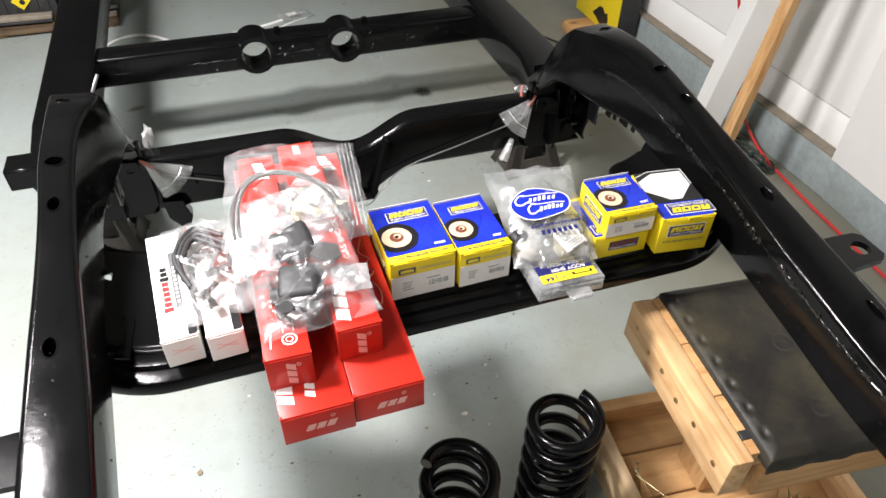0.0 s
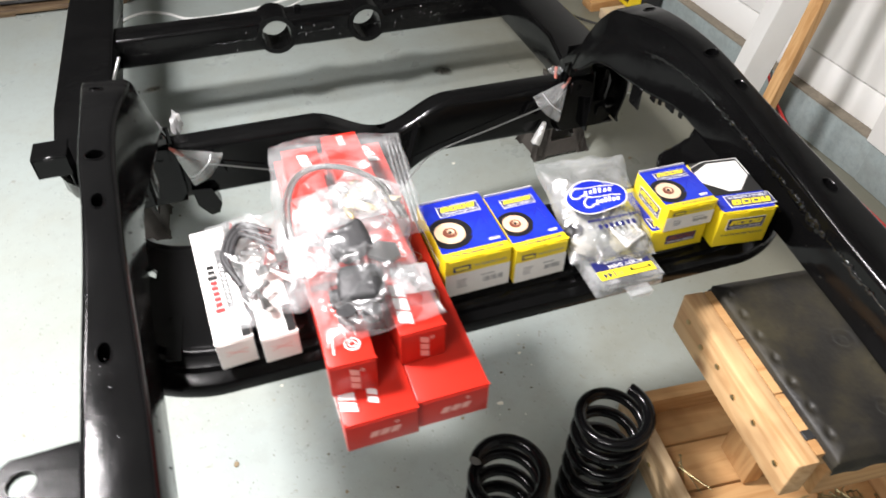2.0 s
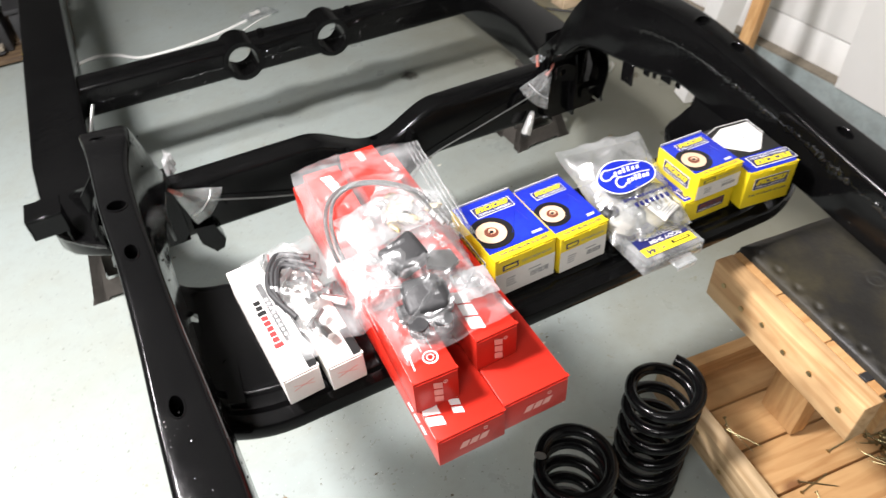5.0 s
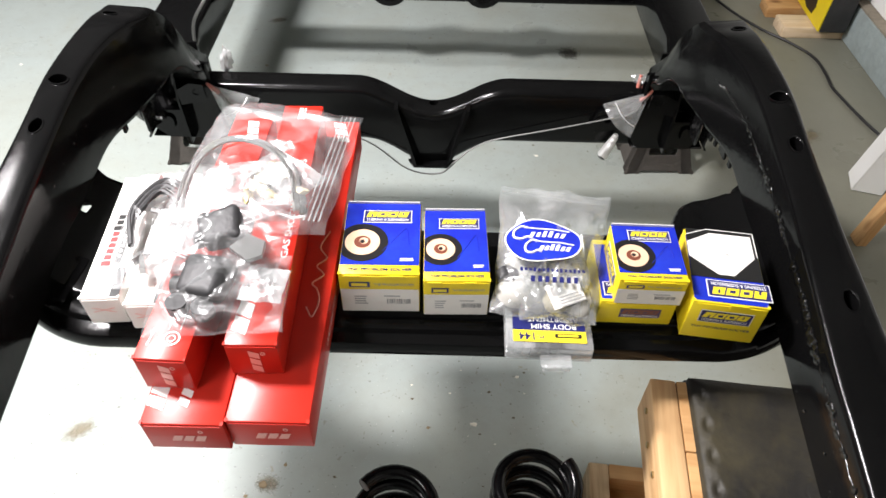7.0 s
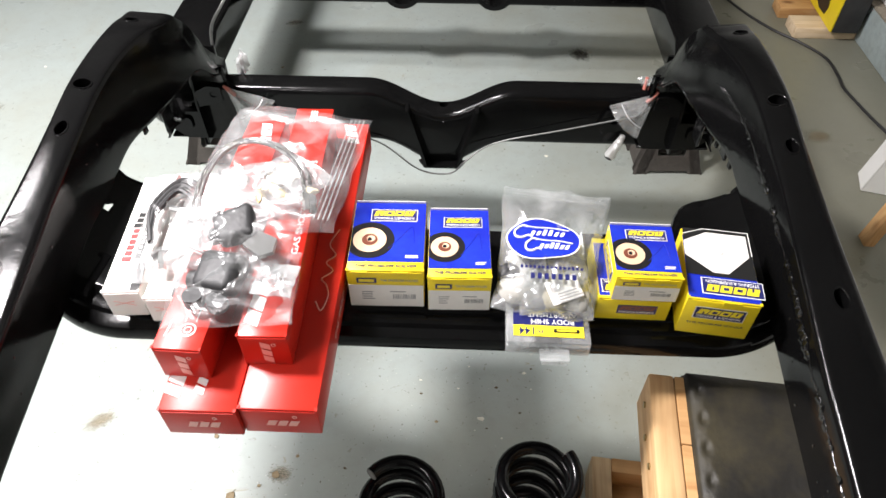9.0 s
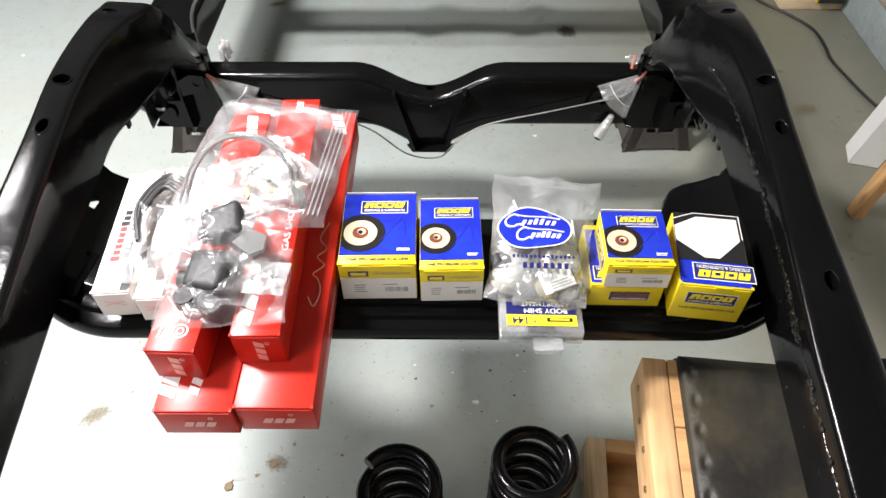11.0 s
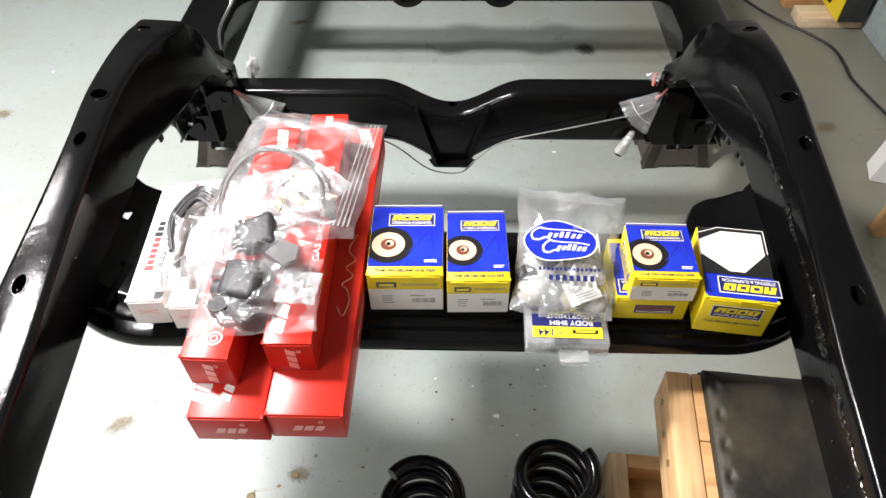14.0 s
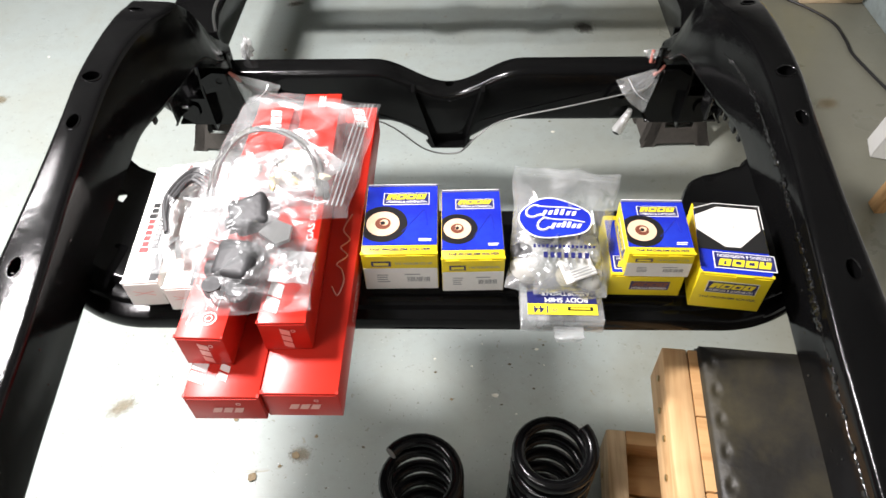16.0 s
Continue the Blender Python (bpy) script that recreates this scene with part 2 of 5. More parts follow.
RUBBER = material("black_rubber", (0.022, 0.022, 0.023), 0.55, stain=0.4, stain_scale=25, stain_colour=(0.05, 0.05, 0.05), bump=0.3, bump_scale=70)
PAD = material("worn_black_vinyl", (0.017, 0.016, 0.014), 0.55, grain=0.5, grain_scale=120, stain=0.85, stain_scale=8, stain_colour=(0.05, 0.042, 0.022), bump=0.22, bump_scale=110, rough_var=0.12, spec=0.35)
SPRING = material("black_powder_coat", (0.0028, 0.0028, 0.003), 0.18, bump=0.05, bump_scale=60, spec=0.22)
FOIL = material("silver_foil", (0.72, 0.72, 0.70), 0.35, metal=0.6, bump=0.6, bump_scale=60)
STEEL = material("bright_steel", (0.55, 0.55, 0.54), 0.3, metal=1.0, bump=0.1, bump_scale=200)
DULL_STEEL = material("dull_steel_line", (0.24, 0.24, 0.235), 0.4, metal=0.9, grain=0.4, grain_scale=120)
BRAID = material("braided_steel", (0.30, 0.30, 0.295), 0.35, metal=0.9, bump=1.0, bump_scale=500)
NAIL = material("brassy_steel_nail", (0.31, 0.26, 0.14), 0.3, metal=1.0, grain=0.4, grain_scale=90)
BRASS = material("dull_brass", (0.46, 0.36, 0.18), 0.4, metal=0.9, grain=0.5, grain_scale=90)
JACK = material("grey_cast_iron", (0.075, 0.066, 0.058), 0.5, metal=0.2, grain=0.4, grain_scale=60, stain=0.4, stain_scale=12, bump=0.3, bump_scale=70)
PLASTER = material("off_white_plastic", (0.36, 0.35, 0.32), 0.6, stain=0.3, stain_scale=30)
CREAM_PART = material("yellowed_plastic", (0.52, 0.44, 0.30), 0.6, stain=0.4, stain_scale=40)
RED_CAP = material("red_rubber_cap", (0.50, 0.16, 0.12), 0.45)
CABLE = material("black_cable", (0.015, 0.015, 0.015), 0.5)
RED_CABLE = material("red_cable", (0.50, 0.03, 0.025), 0.5)
WHITE_CABLE = material("white_cable", (0.80, 0.80, 0.77), 0.5)
POST = material("white_post_paint", (0.80, 0.80, 0.77), 0.5, stain=0.3, stain_scale=5, stain_colour=(0.66, 0.64, 0.58), bump=0.1)
DIRT = material("dry_leaf_dirt", (0.10, 0.08, 0.045), 0.9, grain=0.6, grain_scale=200)
PALE_DIRT = material("paint_flake", (0.66, 0.64, 0.55), 0.8)
PINE = wood_material("sawn_pine", (0.66, 0.43, 0.22), (0.50, 0.285, 0.125), 1.0, "Y")
PINE_X = wood_material("sawn_pine_across", (0.52, 0.31, 0.135), (0.40, 0.21, 0.08), 1.0, "X")
PINE_Z = wood_material("sawn_pine_upright", (0.60, 0.37, 0.17), (0.44, 0.235, 0.09), 1.0, "Z")
WEATHERED = wood_material("weathered_pine", (0.58, 0.43, 0.26), (0.36, 0.24, 0.12), 1.0, "Y")
PALE_PINE = wood_material("pale_offcut_pine", (0.72, 0.57, 0.39), (0.60, 0.45, 0.28), 1.0, "X")
OLD_WOOD = wood_material("dirty_wood", (0.16, 0.11, 0.06), (0.07, 0.045, 0.03), 1.0, "X")
FILM_BRIGHT = plastic_film("bright_bag_film", 0.085, 0.06, 0.3, 0.10, 9, (0.97, 0.98, 0.98), 2.1)
# milky film whose extra white stands in for highlights on the bags
FILM_MILKY_GLARE = plastic_film("milky_glare_film", 0.17, 0.22, 0.35, 0.12, 12, (0.97, 0.98, 0.98), 1.5)
FILM_SHINY = plastic_film("clear_shiny_film", 0.14, 0.13, 0.2, 0.12, 9)
WRAP = plastic_film("white_wrap", 0.25, 0.62, 0.3, 0.4, 30, (0.97, 0.98, 0.98), 1.4)
CLEAR_CASE = plastic_film("clear_case_plastic", 0.12, 0.22, 0.15, 0.1, 20, (0.86, 0.88, 0.88))

# ---- building blocks ----


def part(name, bm, mat, parent=None, label="", smooth=40, matrix=None):
    me = bpy.data.meshes.new(name)
    bmesh.ops.recalc_face_normals(bm, faces=bm.faces)
    bm.to_mesh(me)
    bm.free()
    me.materials.append(mat)
    if smooth:
        me.shade_smooth()
        me.set_sharp_from_angle(angle=radians(smooth))
    ob = new(name, me)
    if parent is not None:
        ob.parent = parent
    if matrix is not None:
        ob.matrix_local = matrix
    if label:
        ob["label"] = label
    return ob


def thing(name, label, category, matrix, group="", kind=""):
    ob = new(name)
    ob.empty_display_size = 0.05
    ob.matrix_world = matrix
    return tagged(ob, label, category, group, kind)


def block(w, d, h, x=0, y=0, z=0, bevel=0.0, seg=2, turn=None):
    """A box w x d x h whose base centre is at x, y, z."""
    bm = bmesh.new()
    bmesh.ops.create_cube(bm, size=1)
    bmesh.ops.scale(bm, vec=(w, d, h), verts=bm.verts)
    if bevel:
        bmesh.ops.bevel(bm, geom=bm.edges[:], offset=bevel, segments=seg, profile=0.5, affect="EDGES")
    bmesh.ops.translate(bm, vec=(0, 0, h / 2), verts=bm.verts)
    if turn is not None:
        bmesh.ops.transform(bm, matrix=turn, verts=bm.verts)
    bmesh.ops.translate(bm, vec=(x, y, z), verts=bm.verts)
    return bm


def join(*bms):
    """Adds the later meshes to the first."""
    first = bms[0]
    for other in bms[1:]:
        me = bpy.data.meshes.new("tmp")
        other.to_mesh(me)
        other.free()
        first.from_mesh(me)
        bpy.data.meshes.remove(me)
    return first


def smooth_path(points, steps=6):
    """Catmull-Rom through the points."""
    p = [Vector(v) for v in points]
    p = [2 * p[0] - p[1], *p, 2 * p[-1] - p[-2]]
    out = []
    for a, b, c, d in zip(p, p[1:], p[2:], p[3:]):
        for k in range(steps):
            t = k / steps
            out.append(0.5 * (2 * b + (c - a) * t + (2 * a - 5 * b + 4 * c - d) * t * t + (3 * b - a - 3 * c + d) * t**3))
    out.append(p[-2])
    return out


def tube(points, radius, sides=10, caps=True):
    """A tube along points; radius: one number or one for each point."""
    bm = bmesh.new()
    pts = [Vector(v) for v in points]
    radii = radius if isinstance(radius, (list, tuple)) else [radius] * len(pts)
    rings = []
    up = Vector((0.12, 0.3, 1)).normalized()
    for i, p in enumerate(pts):
        d = (pts[min(i + 1, len(pts) - 1)] - pts[max(i - 1, 0)]).normalized()
        a = d.cross(up)
        if a.length < 1e-3:
            a = d.cross(Vector((1, 0, 0)))
        a.normalize()
        b = d.cross(a)
        up = -b if (-b).dot(up) > 0 else b
        up = up.normalized()
        a = d.cross(up).normalized()
        rings.append([bm.verts.new(p + radii[i] * (math.cos(2 * math.pi * k / sides) * a + math.sin(2 * math.pi * k / sides) * up)) for k in range(sides)])
    for r, s in zip(rings, rings[1:]):
        for k in range(sides):
            bm.faces.new((r[k], r[(k + 1) % sides], s[(k + 1) % sides], s[k]))
    if caps:
        bm.faces.new(rings[0])
        bm.faces.new(rings[-1])
    return bm


def loft(rings, closed=True):
    """Skin between rings of points, with capped ends."""
    bm = bmesh.new()
    made = [[bm.verts.new(v) for v in r] for r in rings]
    n = len(made[0])
    for r, s in zip(made, made[1:]):
        for k in range(n):
            bm.faces.new((r[k], r[(k + 1) % n], s[(k + 1) % n], s[k]))
    if closed:
        bm.faces.new(made[0])
        bm.faces.new(made[-1])
    return bm


def rounded(x0, x1, z0, z1, r, n=3):
    """Outline of a rectangle with round corners, as x, z pairs."""
    out = []
    for cx, cz, a0 in ((x1 - r, z1 - r, 0), (x0 + r, z1 - r, 90), (x0 + r, z0 + r, 180), (x1 - r, z0 + r, 270)):
        for k in range(n + 1):
            a = radians(a0 + 90 * k / n)
            out.append((cx + r * math.cos(a), cz + r * math.sin(a)))
    return out


def disc(radius, height, sides=28, x=0, y=0, z=0, inner=0.0):
    """A flat disc, or a ring, of that height."""
    outer = [(math.cos(2 * math.pi * k / sides), math.sin(2 * math.pi * k / sides)) for k in range(sides)]
    bm = bmesh.new()
    if not inner:
        lo = [bm.verts.new((x + radius * c, y + radius * s, z)) for c, s in outer]
        hi = [bm.verts.new((x + radius * c, y + radius * s, z + height)) for c, s in outer]
        bm.faces.new(lo)
        bm.faces.new(hi)
        for k in range(sides):
            j = (k + 1) % sides
            bm.faces.new((lo[k], lo[j], hi[j], hi[k]))
        return bm
    rows = []
    for r, h in ((inner, 0), (radius, 0), (radius, height), (inner, height)):
        rows.append([bm.verts.new((x + r * c, y + r * s, z + h)) for c, s in outer])
    for a, b in zip(rows, rows[1:] + rows[:1]):
        for k in range(sides):
            j = (k + 1) % sides
            bm.faces.new((a[k], a[j], b[j], b[k]))
    return bm


def plate(outline, thick, z=0.0):
    """A flat plate from a plan outline."""
    bm = bmesh.new()
    lo = [bm.verts.new((x, y, z)) for x, y in outline]
    hi = [bm.verts.new((x, y, z + thick)) for x, y in outline]
    bm.faces.new(lo)
    bm.faces.new(hi)
    for k in range(len(lo)):
        j = (k + 1) % len(lo)
        bm.faces.new((lo[k], lo[j], hi[j], hi[k]))
    return bm


def cut(ob, *cutters):
    """Takes the cutters' volume out of ob for good."""
    for c in cutters:
        me = bpy.data.meshes.new("tmp")
        bmesh.ops.recalc_face_normals(c, faces=c.faces)
        c.to_mesh(me)
        c.free()
        tool = new("tmp", me)
        tool.matrix_world = ob.matrix_world
        mod = ob.modifiers.new("cut", "BOOLEAN")
        mod.operation, mod.object, mod.solver = "DIFFERENCE", tool, "EXACT"
        bpy.context.view_layer.update()
        done = bpy.data.meshes.new_from_object(ob.evaluated_get(bpy.context.evaluated_depsgraph_get()))
        ob.modifiers.clear()
        old, ob.data = ob.data, done
        bpy.data.objects.remove(tool)
        bpy.data.meshes.remove(me)
    ob.data.shade_smooth()
    ob.data.set_sharp_from_angle(angle=radians(40))


def lettering(text, size, mat, parent, matrix, name="lettering", width=None, shear=0.0):
    """Printed words with the built-in font, lying in the local x-y plane."""
    cu = bpy.data.curves.new(name, "FONT")
    cu.body, cu.size, cu.align_x, cu.align_y, cu.shear = text, size, "CENTER", "CENTER", shear
    cu.offset = size * 0.012
    tmp = new("tmp", cu)
    bpy.context.view_layer.update()
    me = bpy.data.meshes.new_from_object(tmp.evaluated_get(bpy.context.evaluated_depsgraph_get()))
    bpy.data.objects.remove(tmp)
    me.materials.clear()
    me.materials.append(mat)
    ob = new(name, me)
    ob.parent = parent
    if width:
        wide = max(v.co.x for v in me.vertices) - min(v.co.x for v in me.vertices)
        matrix = matrix @ Matrix.Diagonal((width / wide, 1, 1, 1))
    ob.matrix_local = matrix
    return ob


def printed(name, w, h, mat, parent, matrix, label="", thick=0.0004, slant=0.0):
    """A printed patch: a thin slab in the local x-y plane, centred."""
    return part(name, plate([(-w / 2 - slant / 2, -h / 2), (w / 2 - slant / 2, -h / 2), (w / 2 + slant / 2, h / 2), (-w / 2 + slant / 2, h / 2)], thick), mat, parent, label, 0, matrix)


def bars(mat, parent, matrix, w, h, rows, name="print_bar", fill=0.5):
    """Lines of print too small to read."""
    for k in range(rows):
        ww = w * (0.75 + 0.25 * random.random())
        printed(name, ww, h / rows * fill, mat, parent, matrix @ pose(-(w - ww) / 2, h / 2 - (k + 0.5) * h / rows, 0))


TOP = pose(0, 0, 0)


def front(y, z):
    """Local plane of a front face (seen from -y)."""
    return pose(0, y, z, 90, 0, 0)


# ---- the room ----


def setting(name, bm, mat, label, category):
    return tagged(part(name, bm, mat), label, category, kind="structure")


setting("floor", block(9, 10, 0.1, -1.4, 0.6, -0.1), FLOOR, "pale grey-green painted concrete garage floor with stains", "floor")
setting("kerb", block(0.25, 10, 0.145, 1.725, 0.6, 0.0, 0.006), KERB, "blue-grey painted concrete kerb along the wall", "kerb")
setting("ledge", block(0.245, 4.6, 0.006, 1.7245, 2.65, 0.1455), LEDGE, "dusty bare concrete ledge on the kerb", "ledge")
setting("wall_east", block(0.12, 10, 2.6, 1.72, 0.6, 0.1), WALL, "white painted garage wall", "wall")
sid = setting("siding", block(0.012, 5.2, 0.115, 1.652, 2.96, 0.152, 0.002), WALL, "lowest white lap siding board", "siding")
setting("siding_upper", block(0.018, 5.2, 2.3, 1.649, 2.96, 0.275, 0.002), WALL, "white painted siding above the lap", "siding")
setting("kerb_near", block(0.10, 4.68, 0.148, 1.476, -2.015, 0.0, 0.006, turn=Matrix.Rotation(radians(-4.2), 4, "Z")), KERB, "blue-grey painted concrete kerb under the door", "kerb")
setting("door_panel", block(0.05, 4.7, 2.5, 1.438, -2.005, 0.15, 0.003, turn=Matrix.Rotation(radians(-4.2), 4, "Z")), WALL, "large smooth white door panel beside the siding", "door")
setting("wall_west", block(0.12, 10, 2.7, -5.9, 0.6, 0), PLAIN, "plain painted wall", "wall")
setting("wall_north", block(8, 0.12, 2.7, -1.9, 5.6, 0), PLAIN, "plain painted wall", "wall")
setting("wall_south", block(8, 0.12, 2.7, -1.9, -4.4, 0), PLAIN, "plain painted wall", "wall")
setting("ceiling", block(9, 10.2, 0.1, -1.4, 0.6, 2.7), CEILING, "plain unlit garage ceiling", "ceiling")

# ---- chassis ----
chassis = thing("car_chassis", "gloss black steel car chassis frame on jack stands", "car frame", pose(0, 0, 0))

SECTIONS = [
    (-1.0, 0.49, 0.575, 0.655, 0.555), (-0.7, 0.49, 0.577, 0.682, 0.572), (-0.53, 0.495, 0.576, 0.706, 0.595), (-0.36, 0.502, 0.574, 0.732, 0.615),
    (-0.22, 0.508, 0.5705, 0.755, 0.632), (-0.105, 0.51, 0.571, 0.773, 0.648), (0.0, 0.51, 0.576, 0.786, 0.66), (0.1, 0.503, 0.5773, 0.789, 0.645),
    (0.19, 0.49, 0.5817, 0.78, 0.64), (0.25, 0.485, 0.5888, 0.764, 0.636), (0.3, 0.484, 0.594, 0.748, 0.618), (0.35, 0.484, 0.599, 0.705, 0.575),
    (0.39, 0.487, 0.6042, 0.655, 0.55), (0.42, 0.49, 0.61, 0.61, 0.53), (0.5, 0.51, 0.645, 0.53, 0.34), (0.58, 0.555, 0.69, 0.475, 0.32),
    (0.68, 0.62, 0.73, 0.405, 0.315), (0.74, 0.64, 0.74, 0.38, 0.315),
]


def section_rows(steps=5):
    rows = smooth_path([Vector(s[:3]) for s in SECTIONS], steps)
    more = smooth_path([Vector((s[0], s[3], s[4])) for s in SECTIONS], steps)
    return [(a.x, a.y, a.z, b.y, b.z) for a, b in zip(rows, more)]


def taper(y):
    """How far the inner top edge leans outward along the kick-up."""
    return float(np.interp(y, (-0.45, -0.1, 0.0, 0.1, 0.3, 0.42, 0.5), (0.0, 0.010, 0.014, 0.020, 0.030, 0.028, 0.0)))


def seam_drop(y):
    """Depth of the welded seam below the rail's top."""
    return float(np.interp(y, (-0.7, -0.3, -0.1, 0.1, 0.24), (0.028, 0.034, 0.045, 0.060, 0.076)))


def side_rail(sign):
    rings = []
    for y, xi, xo, zt, zb in section_rows():
        ring = []
        for x, z in rounded(xi, xo, zb, zt, 0.010, 4):
            lift = 0.09 * (x - (xi + xo) / 2) if z > zt - 0.03 and y < 0.3 else 0
            lean = taper(y) * max(0.0, (z - zb) / (zt - zb)) if x < (xi + xo) / 2 else 0
            ring.append((sign * (x + lean), y, z + lift))
        rings.append(ring)
    # flared rail towards the cabin, with a welded rim on its outer corner
    flare = [(0.42, 0.60, 0.655, 0.38), (0.455, 0.585, 0.70, 0.37), (0.50, 0.575, 0.74, 0.355), (0.56, 0.58, 0.768, 0.335), (0.68, 0.615, 0.788, 0.31), (0.85, 0.652, 0.80, 0.295), (1.5, 0.655, 0.80, 0.295), (2.9, 0.655, 0.80, 0.295)]
    part("cabin_rail", loft([[(sign * x, y, z) for x, z in rounded(xi, xo, zb, 0.412, 0.011)] for y, xi, xo, zb in flare]), CHASSIS, chassis)
    rim = [(sign * xo, y, 0.41 + 0.001 * random.uniform(-1, 1)) for y, xi, xo, zb in flare[:5]]
    rim = smooth_path([(sign * 0.62, 0.416, 0.41)] + rim, 8)
    part("weld_bead", tube(rim, [0.003 + 0.003 * random.random() for _ in rim], 6), WELD, chassis, "lumpy painted weld seam")
    part("corner_gusset", loft([[(sign * (x + k * 0.3), y + k, z) for x, y, z in ((0.600, 0.36, 0.60), (0.605, 0.40, 0.42), (0.68, 0.45, 0.415), (0.64, 0.42, 0.50))] for k in (0, 0.006)]), CHASSIS, chassis)
    return part("side_rail", loft(rings), CHASSIS, chassis)


def ztop(y):
    rows = section_rows(3)
    return float(np.interp(y, [r[0] for r in rows], [r[3] for r in rows]))


def droplet(x, y, z, r, sign):
    bm = bmesh.new()
    bmesh.ops.create_icosphere(bm, subdivisions=1, radius=r)
    for v in bm.verts:
        v.co = Vector((x, y, z)) + Vector((v.co.x * 0.6, v.co.y * random.uniform(0.9, 1.2), v.co.z * 1.2))
    return bm


def upright_slot(x, y, z, rx, ry, depth):
    bm = disc(1.0, depth, 20, 0, 0, 0)
    bmesh.ops.scale(bm, vec=(rx, ry, 1), verts=bm.verts)
    bmesh.ops.translate(bm, vec=(x, y, z - depth + 0.02), verts=bm.verts)
    return bm


for sign in (-1, 1):
    rail = side_rail(sign)
    holes = [(0.56, 0.235, 0.012, 0.012), (0.55, 0.0, 0.014, 0.012), (0.547, -0.10, 0.0092, 0.0150), (0.545, -0.355, 0.0088, 0.0155), (0.555, -0.60, 0.006, 0.018)]
    cut(rail, *[upright_slot(sign * x, y, ztop(y), rx, ry, 0.05) for x, y, rx, ry in holes])
    for x, y, rx, ry in holes:
        lip = [(sign * (x + rx * 1.03 * math.cos(2 * math.pi * k / 20)), y + ry * 1.03 * math.sin(2 * math.pi * k / 20)) for k in range(21)]
        part("hole_lip", tube([(px, py, ztop(py) + 0.09 * (abs(px) - 0.54) - 0.0003) for px, py in lip], 0.0014, 6, False), CHASSIS, chassis)
    # welded seam along the inner flank
    seam, radii = [], []
    for y in np.arange(-0.95, 0.24, 0.006):
        rows = section_rows(3)
        xi = float(np.interp(y, [r[0] for r in rows], [r[1] for r in rows]))
        seam.append((sign * (xi + 0.0005 + 0.6 * taper(y)), y, ztop(y) - seam_drop(y) + 0.002 * random.uniform(-1, 1)))
        radii.append(0.0006 + (0.0027 if sign > 0 else 0.0006) * random.random() * (0.55 + 0.6 * noise.noise(Vector((y * 9, sign, 0)))))
    if sign > 0:
        part("weld_bead", tube(seam, radii, 6), WELD, chassis, "lumpy painted weld seam")
    drops = []
    for k in range(330 if sign > 0 else 24):
        y = -0.95 + 1.19 * random.random() ** 1.5
        xi = float(np.interp(y, [r[0] for r in section_rows(1)], [r[1] for r in section_rows(1)]))
        thick = 0.5 + 0.9 * max(0.0, 0.3 + noise.noise(Vector((y * 7, sign * 3, 2))))
        drop = droplet(sign * (xi - 0.0005 + 0.6 * taper(y)), y, ztop(y) - seam_drop(y) - 0.001 + random.gauss(0, 0.0016), random.uniform(0.0018, 0.0050) * thick * (1.6 if y < -0.12 else 0.85) * (1.0 if sign > 0 else 0.4), sign)
        # the paint gathered in clusters with bare stretches between
        if noise.noise(Vector((y * 17, sign * 5, 7))) > -0.08 or k % 5 == 0:
            drops.append(drop)
    for k in range(40):
        y = random.uniform(-0.9, 0.3)
        xi = float(np.interp(y, [r[0] for r in section_rows(1)], [r[1] for r in section_rows(1)]))
        drops.append(droplet(sign * (xi - 0.0005 + 0.6 * taper(y)), y, ztop(y) - random.uniform(0.03, 0.10), random.uniform(0.001, 0.0025), sign))
    tagged(part("paint_drip", join(*drops), WELD, chassis), "beads of gloss black paint on the weld", kind="stuff")
    if sign < 0:
        beads = []
        for k in range(150):
            y = -0.98 + 0.62 * random.random() ** 1.3
            x = random.gauss(0.553, 0.013)
            r = random.uniform(0.0005, 0.0015)
            bm = bmesh.new()
            bmesh.ops.create_icosphere(bm, subdivisions=1, radius=r)
            for v in bm.verts:
                v.co = Vector((sign * x, y, ztop(y) + 0.09 * (x - 0.534))) + Vector((v.co.x, v.co.y * 1.2, v.co.z * 0.55))
            beads.append(bm)
        tagged(part("paint_bead", join(*beads), WELD, chassis), "small beads of dried gloss paint on the rail", kind="stuff")
    # tabs along the arch
    for y, w in ((-0.005, 0.012), (0.03, 0.030), (0.062, 0.010), (0.085, 0.018)) if sign > 0 else ((0.06, 0.014),):
        rows = section_rows(3)
        zb = float(np.interp(y, [r[0] for r in rows], [r[4] for r in rows]))
        tab = block(0.006, w, 0.014 + 1.0 * abs(w - 0.014) + 0.004 * random.random(), sign * (float(np.interp(y, [r[0] for r in rows], [r[1] for r in rows])) + 0.005), y, zb - 0.009, 0.002, 1)
        part("tab", tab, CHASSIS, chassis)
    eye = part("arch_bracket", block(0.006, 0.040, 0.052, sign * 0.502, 0.135, 0.598, 0.003, 1), CHASSIS, chassis, "small bracket with a bolt hole")
    bore = disc(0.005, 0.03, 14)
    bmesh.ops.rotate(bore, verts=bore.verts, matrix=Matrix.Rotation(radians(90), 3, "Y"))
    bmesh.ops.translate(bore, vec=(sign * 0.502 - 0.015, 0.135, 0.611), verts=bore.verts)
    cut(eye, bore)
    # boxed end plate of the arch, with the opening for the axle arm
    face = [(0.486, 0.55), (0.486, 0.37), (0.505, 0.347), (0.625, 0.347), (0.665, 0.385), (0.668, 0.47), (0.64, 0.53), (0.60, 0.56)]
    end_plate = part("arch_end_plate", loft([[(sign * x, y, z) for x, z in face] for y in (0.428, 0.436)]), CHASSIS, chassis, "black end plate with a large opening")
